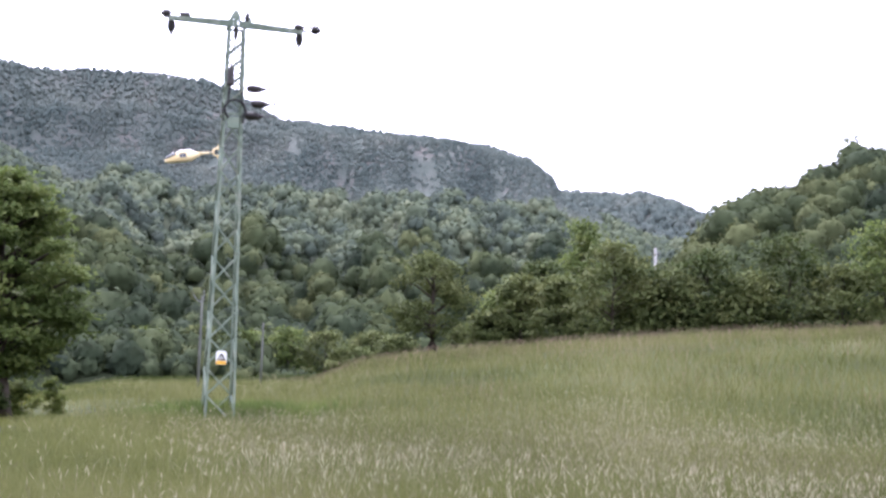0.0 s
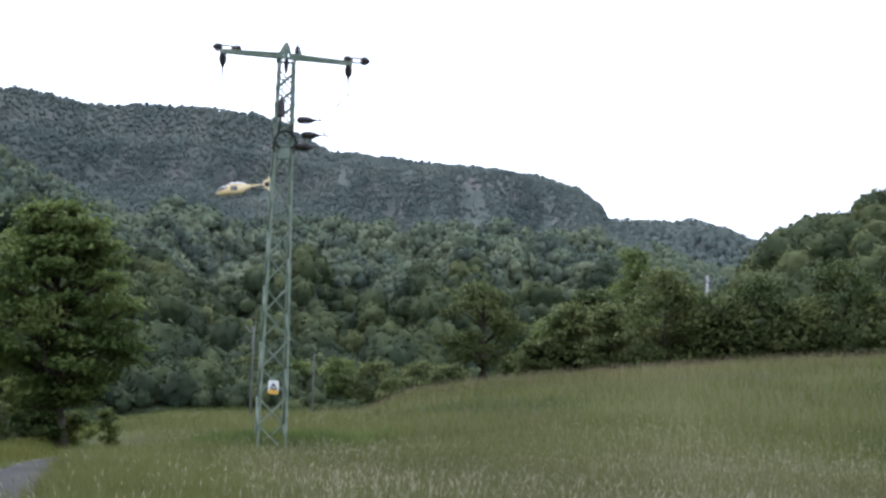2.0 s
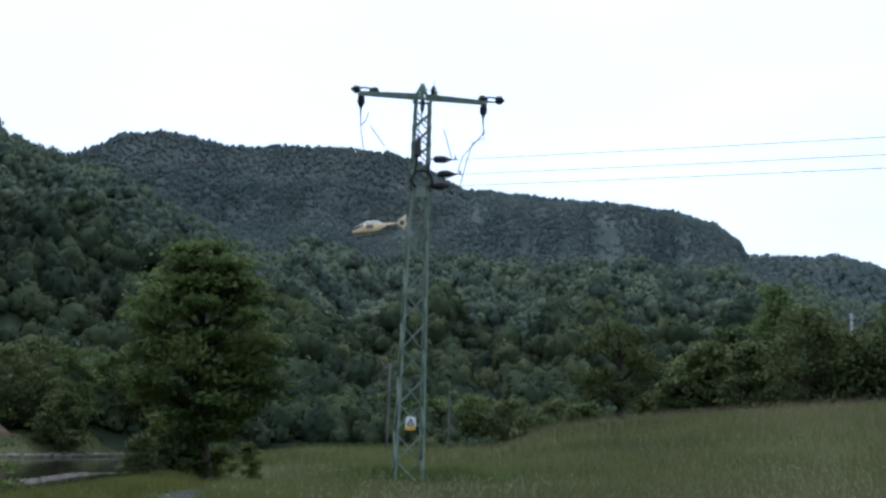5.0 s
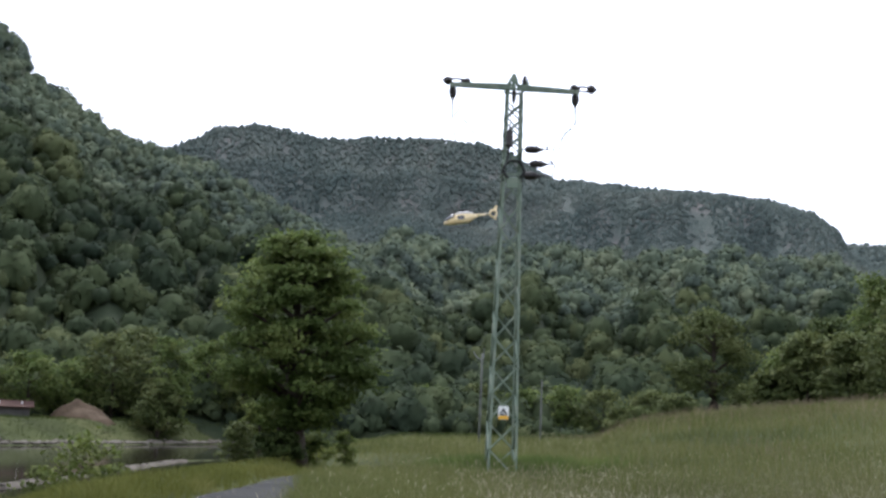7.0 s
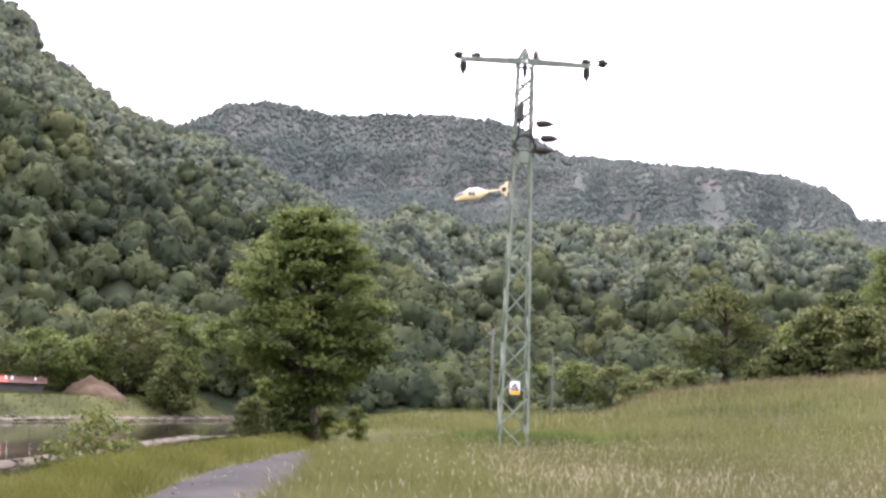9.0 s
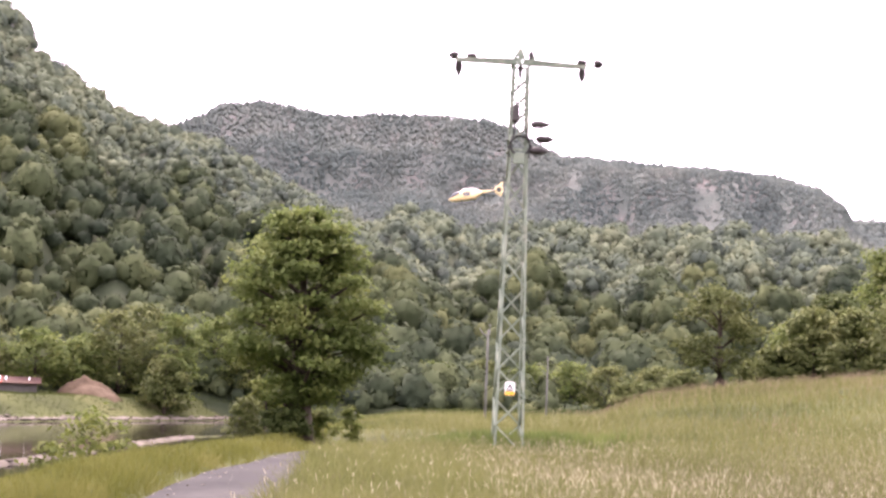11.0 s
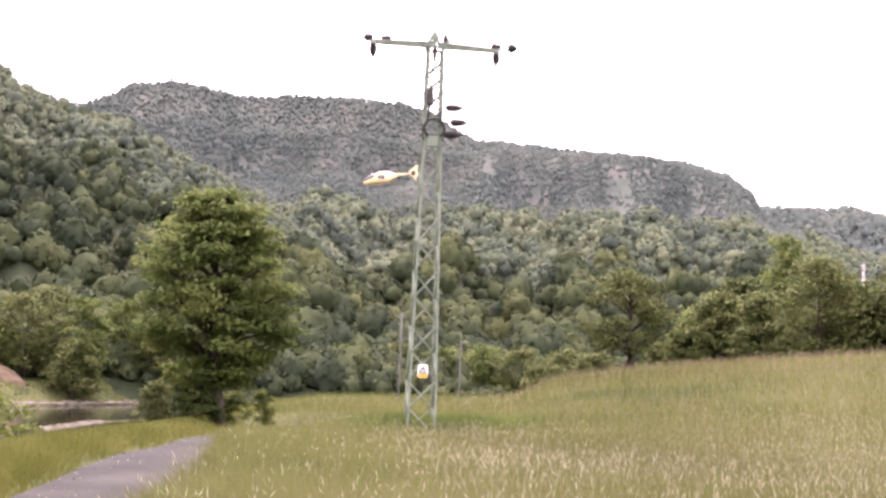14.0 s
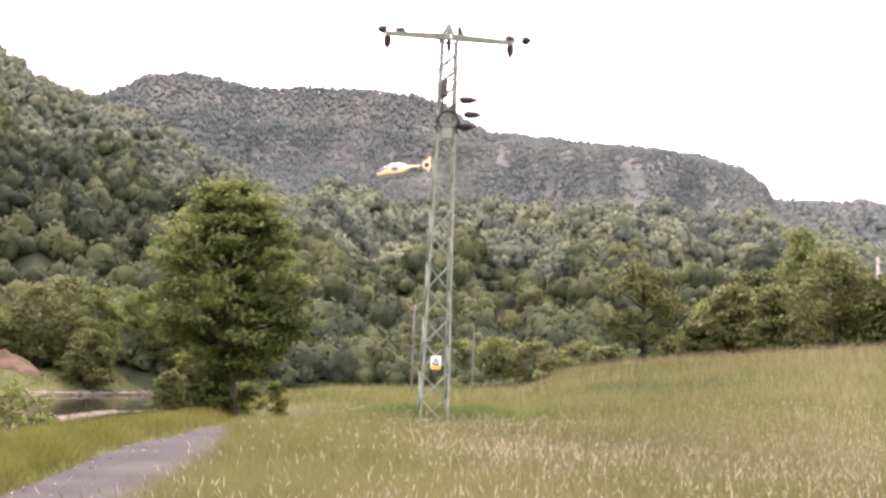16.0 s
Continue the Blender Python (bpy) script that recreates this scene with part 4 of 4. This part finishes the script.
# ---- beyond the river ----
def build_stones():
    v0, f0 = ico(1)
    for name, line, side, y0, y1, n, s0, s1, label in (("far_river_stones", far_bank, -1, 95, 260, 1500, 0.2, 0.52, "pale stones along the far waterline"),
                                                       ("near_river_stones", near_bank, 1, 55, 118, 100, 0.1, 0.28, "pale stones along the near waterline")):
        rng = np.random.RandomState(len(name))
        V, F = [], []
        for i in range(n):
            y = rng.uniform(y0, y1)
            x = float(line(y)) + side * (abs(rng.normal(0, 0.9)) - 0.5)
            s = rng.uniform(s0, s1)
            p = v0 * (s * rng.uniform(0.7, 1.3), s * rng.uniform(0.7, 1.3), s * 0.5) * (1 + rng.normal(0, 0.12, (len(v0), 1)))
            V.append(p + (x, y, max(land_z(x, y), -4.4) + 0.1))
            F.append(f0 + i * len(v0))
        tagged(new(name, mesh_from(name, np.concatenate(V), np.concatenate(F), M_STONE)), label, "stones", kind="stuff")


build_stones()


def build_heap():
    x, y = polar(15.9, 173)
    z = land_z(x, y)
    bm = bmesh.new()
    bmesh.ops.create_grid(bm, x_segments=36, y_segments=30, size=1)
    for v in bm.verts:
        px, py = v.co.x * 6.8, v.co.y * 5.0
        d = math.hypot(v.co.x * (1.0 if v.co.x < 0 else 1.05), v.co.y)
        hgt = 3.9 * max(0, 1 - d ** 1.3) * (1 + 0.25 * noise.fractal((px * 0.4, py * 0.4, 1), 1, 2, 4))
        v.co = (px, py, hgt - 1.4 + 0.2 * noise.noise((px, py, 5)))
    ob = part("earth_mound", bm, M_EARTH, smooth=True)
    ob.matrix_world = pose(x, y, z, 0, 0, -16)
    tagged(ob, "mound of bare red-brown earth on the far bank", "mound")


build_heap()


def build_shed():
    x, y = polar(20.2, 171)
    z = land_z(x, y)
    ob = thing("boat_shed", pose(x, y, z, 0, 0, 20), "long low shed with red-brown roof on the far bank", "shed")
    bm = bmesh.new()
    for a, b in (((-9, -2.2), (6.2, -2.2)), ((-9, 2.2), (6.2, 2.2)), ((-9, -2.2), (-9, 2.2)), ((6.2, -2.2), (6.2, 2.2))):
        bar(bm, (*a, 0.55), (*b, 0.55), 0.2, 1.7)
    part("wall", bm, M_PLASTER, ob)
    for s in (-1, 1):
        bm = bmesh.new()
        bar(bm, (1.9, s * 1.35, 1.8), (6.8, s * 1.35, 1.8), 3.0, 0.12, (0, 0.28 * s, 1))
        roof = part("roof", bm, M_ROOF, ob)
        bm = bmesh.new()
        bar(bm, (-9.6, s * 1.35, 1.84), (1.9, s * 1.35, 1.84), 3.0, 0.12, (0, 0.28 * s, 1))
        part("roof", bm, M_ROOF_RED, ob, "bright red roof half")
    for px, pz, w in ((-1.0, 2.0, 0.3), (-1.9, 1.75, 0.28), (1.6, 2.05, 0.26), (2.4, 1.95, 0.34), (5.3, 1.9, 0.22)):
        bm = bmesh.new()
        lathe(bm, [(w * 0.4, -0.35), (w * 0.5, -0.1), (w * 0.45, 0.2), (w * 0.15, 0.32)], pose(px, -1.4, pz), 8)
        part("vent", bm, M_WHITE, roof, "small white roof vent")


build_shed()


def build_tall_pole():
    x, y = polar(-23.3, 112)
    z = land_z(x, y)
    h = up(5.75, 112) - z
    ob = thing("concrete_pole", pose(x, y, z), "pale concrete power pole rising behind the trees", "pole")
    bm = bmesh.new()
    lathe(bm, [(0.2, -0.3), (0.17, h * 0.5), (0.13, h)], Matrix(), 10)
    post = part("post", bm, M_CONCRETE, ob, smooth=True)
    bm = bmesh.new()
    bar(bm, (-0.45, 0, h - 0.5), (0.45, 0, h - 0.5), 0.09)
    part("crossbar", bm, M_ZINC, post)


build_tall_pole()


# ---- the helicopter ----
def loft(bm, stations, n=14):
    """Rounded body along x: stations of (x, middle height, half width, half height)."""
    rings = []
    for x, zc, w, h in stations:
        ring = []
        for i in range(n):
            a = 2 * math.pi * i / n
            c, s = math.cos(a), math.sin(a)
            ring.append(bm.verts.new((x, w * math.copysign(abs(c) ** 0.8, c), zc + h * math.copysign(abs(s) ** 0.8, s))))
        rings.append(ring)
    for p, q in zip(rings, rings[1:]):
        for i in range(n):
            bm.faces.new((p[i], p[(i + 1) % n], q[(i + 1) % n], q[i]))
    bm.faces.new(rings[0][::-1])
    bm.faces.new(rings[-1])


def build_helicopter():
    x, y = polar(-1.3, 230)
    he = thing("helicopter", pose(x, y, up(9.2, 230), 0, -9, 8), "yellow rescue helicopter hovering before the wooded slope", "helicopter")
    bm = bmesh.new()
    loft(bm, [(-4.6, -0.55, 0.15, 0.15), (-4.3, -0.5, 0.5, 0.42), (-3.6, -0.3, 0.78, 0.72), (-2.6, -0.05, 0.85, 0.95), (-1.0, 0.0, 0.85, 1.0), (0.4, 0.05, 0.8, 0.9), (1.2, 0.25, 0.55, 0.6), (2.0, 0.4, 0.3, 0.34)])
    part("fuselage", bm, M_HELI, he, smooth=True)
    bm = bmesh.new()
    loft(bm, [(-2.2, 0.95, 0.3, 0.1), (-1.6, 1.1, 0.5, 0.26), (0.2, 1.1, 0.5, 0.28), (1.2, 0.85, 0.25, 0.16)])
    part("engine_cowling", bm, M_HELI_WHITE, he, smooth=True)
    bm = bmesh.new()
    loft(bm, [(-4.36, -0.2, 0.4, 0.3), (-3.7, 0.12, 0.76, 0.42), (-2.9, 0.42, 0.84, 0.45), (-2.5, 0.5, 0.8, 0.38)])
    part("cockpit_window", bm, M_GLASS_DARK, he, smooth=True)
    for s in (-1, 1):
        bm = bmesh.new()
        bmesh.ops.create_cube(bm, size=1, matrix=Matrix.Translation((-1.3, s * 0.84, 0.2)) @ Matrix.Diagonal((1.3, 0.06, 0.75, 1)))
        bmesh.ops.bevel(bm, geom=bm.edges[:], offset=0.025, segments=2, affect="EDGES")
        part("side_window", bm, M_GLASS_DARK, he)
        bm = bmesh.new()
        tube(bm, [(-3.6, s * 1.0, -1.35), (-3.2, s * 1.0, -1.5), (0.4, s * 1.0, -1.5)], [0.06] * 3)
        skid = part("skid", bm, M_BLACK, he)
        for px in (-2.4, -0.4):
            bm = bmesh.new()
            tube(bm, [(px, s * 0.5, -0.8), (px, s * 0.9, -1.1), (px, s * 1.0, -1.48)], [0.05] * 3)
            part("skid_strut", bm, M_BLACK, skid)
        bm = bmesh.new()
        bmesh.ops.create_cube(bm, size=1, matrix=Matrix.Translation((3.9, s * 0.65, 0.45)) @ Matrix.Diagonal((0.6, 1.1, 0.06, 1)))
        part("tailplane", bm, M_HELI_WHITE, he)
    bm = bmesh.new()
    loft(bm, [(1.2, 0.38, 0.36, 0.38), (3.0, 0.45, 0.22, 0.22), (4.6, 0.5, 0.17, 0.17)])
    part("tail_boom", bm, M_HELI, he, smooth=True)
    bm = bmesh.new()
    ring = [(5.2 + 0.68 * math.cos(a), 0, 0.5 + 0.68 * math.sin(a)) for a in [i * math.pi / 12 for i in range(25)]]
    tube(bm, ring, [0.2] * 25, 8)
    shroud = part("tail_rotor_ring", bm, M_HELI, he, smooth=True)
    bm = bmesh.new()
    lathe(bm, [(0.12, -0.12), (0.14, 0), (0.1, 0.12)], pose(5.2, 0, 0.5, 90, 0, 0), 10)
    part("tail_rotor_hub", bm, M_BLACK, shroud)
    for i in range(8):
        a = i * math.pi / 4
        bm = bmesh.new()
        bar(bm, (5.2, 0, 0.5), (5.2 + 0.62 * math.cos(a), 0, 0.5 + 0.62 * math.sin(a)), 0.1, 0.03, (0, 1, 0))
        part("tail_rotor_blade", bm, M_BLACK, shroud)
    bm = bmesh.new()
    vs = [bm.verts.new((px, py, pz)) for py in (-0.07, 0.07) for px, pz in ((5.0, 1.1), (5.9, 0.9), (6.3, 2.0), (5.75, 2.0))]
    for f in ((0, 1, 2, 3), (7, 6, 5, 4), (0, 4, 5, 1), (1, 5, 6, 2), (2, 6, 7, 3), (3, 7, 4, 0)):
        bm.faces.new([vs[i] for i in f])
    part("tail_fin", bm, M_HELI, he)
    bm = bmesh.new()
    vs = [bm.verts.new((px, py, pz)) for py in (-0.06, 0.06) for px, pz in ((4.9, -0.1), (5.6, -0.05), (5.7, -0.75), (5.35, -0.75))]
    for f in ((0, 1, 2, 3), (7, 6, 5, 4), (0, 4, 5, 1), (1, 5, 6, 2), (2, 6, 7, 3), (3, 7, 4, 0)):
        bm.faces.new([vs[i] for i in f])
    part("lower_fin", bm, M_HELI, he)
    bm = bmesh.new()
    lathe(bm, [(0.14, 1.2), (0.11, 1.6), (0.22, 1.68), (0.18, 1.8)], pose(-0.9, 0, 0), 10)
    mast = part("rotor_mast", bm, M_BLACK, he)
    for i in range(4):
        a = math.pi / 4 + i * math.pi / 2
        bm = bmesh.new()
        bar(bm, (-0.9 + 0.2 * math.cos(a), 0.2 * math.sin(a), 1.72), (-0.9 + 5.0 * math.cos(a), 5.0 * math.sin(a), 1.6), 0.26, 0.04)
        part("rotor_blade", bm, M_BLACK, mast, "thin dark rotor blade")


build_helicopter()


# ---- grass ----
def blades(base, height, width, rng, bend=0.35):
    """Bent grass blades of three triangles each."""
    n = len(base)
    a = rng.uniform(0, 2 * math.pi, n)
    side = np.stack([np.cos(a), np.sin(a), a * 0], 1)
    b = rng.uniform(0, 2 * math.pi, n)
    lean = np.stack([np.cos(b), np.sin(b), b * 0], 1) * (height * bend * rng.rand(n))[:, None]
    w, h = width[:, None] * side, np.stack([a * 0, a * 0, height], 1)
    mid = base + h * 0.6 + lean * 0.35
    v = np.stack([base - w * 0.5, base + w * 0.5, mid - w * 0.42, mid + w * 0.42, base + h * (1 - 0.1 * rng.rand(n))[:, None] + lean], 1).reshape(-1, 3)
    i = np.arange(n)[:, None] * 5
    return v, np.concatenate([i + (0, 1, 3), i + (0, 3, 2), i + (2, 3, 4)])


def spread(n, rng, r0, r1, az0, az1):
    r = r0 * (r1 / r0) ** rng.rand(n)
    a = np.radians(rng.uniform(az0, az1, n))
    return -r * np.sin(a), r * np.cos(a), r


def build_meadow():
    rng = np.random.RandomState(77)
    x, y, r = spread(250000, rng, 6.5, 96, -40, 26)
    ok = x > path_left(y) + 1.62 - 1.45 * smooth(17, 33, y) - 0.15 * smooth(38, 46, y)
    x, y, r = x[ok], y[ok], r[ok]
    z, which = land(x, y)
    ok = (which == 0) & (z > -2.5)
    x, y, r, z = x[ok], y[ok], r[ok], z[ok]
    n = len(x)
    patch = 0.5 + 0.5 * wave(x, y, 7, 21)
    edge = np.clip((x - path_left(y) - 1.2) / 1.2, 0.75, 1)
    h = (0.38 + 0.17 * patch + 0.2 * rng.rand(n)) * edge
    v, f = blades(np.stack([x, y, z - 0.02], 1), h, 0.0026 + 0.0003 * r, rng, 1.15)
    tagged(new("meadow_grass", mesh_from("meadow_grass", v, f, M_GRASS)), "tall yellow-green uncut meadow grass", "grass", kind="stuff")
    # the flat meadow beyond the rise, towards the river
    x, y, r = spread(15000, rng, 88, 170, -12, 12)
    ok = x > near_bank(y) + 3
    x, y, r = x[ok], y[ok], r[ok]
    z, which = land(x, y)
    ok = which == 0
    x, y, z = x[ok], y[ok], z[ok]
    n = len(x)
    v, f = blades(np.stack([x, y, z - 0.03], 1), rng.uniform(0.3, 0.6, n), rng.uniform(0.05, 0.09, n), rng, 0.8)
    tagged(new("far_meadow_grass", mesh_from("far_meadow_grass", v, f, M_BANK)), "uncut grass between the meadow and the river", "grass", kind="stuff")
    # flowering stems, thicker in drifts and towards the upper edge
    x, y, r = spread(110000, rng, 6.5, 92, -40, 26)
    drift = 0.3 + 0.35 * wave(x, y, 11, 31) + 0.6 * (1 - smooth(30, 40, r)) * smooth(-2, 6, x) + 1.1 * smooth(46, 62, r) * smooth(4, 14, x)
    ok = (x > path_left(y) + 2.0) & (rng.rand(len(x)) < np.clip(drift - 0.33, 0.05, 0.46 - 0.14 * smooth(34, 40, r) + 0.28 * smooth(46, 60, r)))
    x, y, r = x[ok], y[ok], r[ok]
    z, which = land(x, y)
    ok = (which == 0) & (z > -2.5)
    x, y, r, z = x[ok], y[ok], r[ok], z[ok]
    n = len(x)
    h = 0.58 + 0.24 * rng.rand(n)
    base = np.stack([x, y, z], 1)
    v, f = blades(base, h, 0.0015 + 0.00012 * r, rng, 0.55)
    tip = v.reshape(-1, 5, 3)[:, 4]
    d = tip - v.reshape(-1, 5, 3)[:, 2:4].mean(1)
    d /= np.linalg.norm(d, axis=1)[:, None]
    length = (0.04 + 0.05 * rng.rand(n))[:, None]
    w = (0.0042 + 0.00012 * r)[:, None]
    a = rng.uniform(0, 6.28, n)
    s1 = np.stack([np.cos(a), np.sin(a), a * 0], 1) * w
    s2 = np.stack([-np.sin(a), np.cos(a), a * 0], 1) * w
    c = tip - d * length * 0.4
    hv = np.stack([c - d * length * 0.6, c + s1, tip + d * length * 0.3, c - s1, c + s2, c - s2], 1).reshape(-1, 3)
    i = np.arange(n)[:, None] * 6 + len(v)
    hf = np.concatenate([i + (0, 1, 2), i + (0, 2, 3), i + (0, 4, 2), i + (0, 2, 5)])
    me = mesh_from("grass_seed_stems", np.concatenate([v, hv]), np.concatenate([f, hf]), M_SEED)
    me.materials.append(M_SEED_PINK)
    pink = ((r > 40 + 8 * wave(x, y, 14, 51)) & (x > 9)).astype(np.int32)
    me.polygons.foreach_set("material_index", np.concatenate([pink] * 7))
    tagged(new("grass_seed_stems", me), "straw and pinkish seed heads over the meadow", "grass", kind="stuff")
    # shorter trodden grass round the place where one stands
    x, y, r = spread(14000, rng, 0.9, 7, -180, 180)
    ok = (x > path_left(y) + 1.8) | (x < path_left(y) - 0.05)
    x, y, r = x[ok], y[ok], r[ok]
    z, which = land(x, y)
    n = len(x)
    v, f = blades(np.stack([x, y, z - 0.02], 1), (0.12 + 0.3 * rng.rand(n)) * smooth(0.3, 5, r) + 0.05, np.full(n, 0.006), rng, 0.8)
    tagged(new("trodden_grass", mesh_from("trodden_grass", v, f, M_GRASS)), "short trodden meadow grass beside the path", "grass", kind="stuff")
    # verge between the path and the river
    x, y, r = spread(110000, rng, 8, 70, 1, 34)
    ok = (x < path_left(y) - 0.02) & (x > near_bank(y) + 2.6 + 0.8 * wave(x, y, 9, 71))
    x, y, r = x[ok], y[ok], r[ok]
    z, which = land(x, y)
    n = len(x)
    h = (0.26 + 0.16 * rng.rand(n) + 0.16 * wave(x, y, 2.2, 41)) * np.clip((path_left(y) - x) / 0.35, 0.35, 1) * (1 - 0.7 * smooth(1.0, 3.0, path_left(y) - x))
    v, f = blades(np.stack([x, y, z - 0.02], 1), np.maximum(h, 0.06), 0.0045 + 0.0003 * r, rng, 1.1)
    tagged(new("verge_grass", mesh_from("verge_grass", v, f, M_VERGE)), "fresh yellow-green verge grass beside the path", "grass", kind="stuff")
    # rank weeds round the pylon's foot
    n = 7000
    x, y = 2.5 + rng.normal(0, 1.2, n), 37.8 + rng.normal(0, 0.6, n)
    z, which = land(x, y)
    v, f = blades(np.stack([x, y, z], 1), 0.45 + 0.45 * rng.rand(n), 0.03 + 0.03 * rng.rand(n), rng, 0.5)
    tagged(new("rank_weeds", mesh_from("rank_weeds", v, f, M_LEAF)), "dark green nettles round the pylon's foot", "weeds", kind="stuff")
    # far bank grass
    y = rng.uniform(90, 230, 42000)
    x = far_bank(y) - rng.uniform(0.8, 22, 42000)
    ok = x < -0.06 * y
    x, y = x[ok], y[ok]
    n = len(x)
    z, which = land(x, y)
    v, f = blades(np.stack([x, y, z - 0.05], 1), rng.uniform(0.15, 0.4, n), rng.uniform(0.03, 0.07, n), rng, 1.0)
    tagged(new("far_bank_grass", mesh_from("far_bank_grass", v, f, M_BANK)), "green grass on the far river bank", "grass", kind="stuff")


build_meadow()
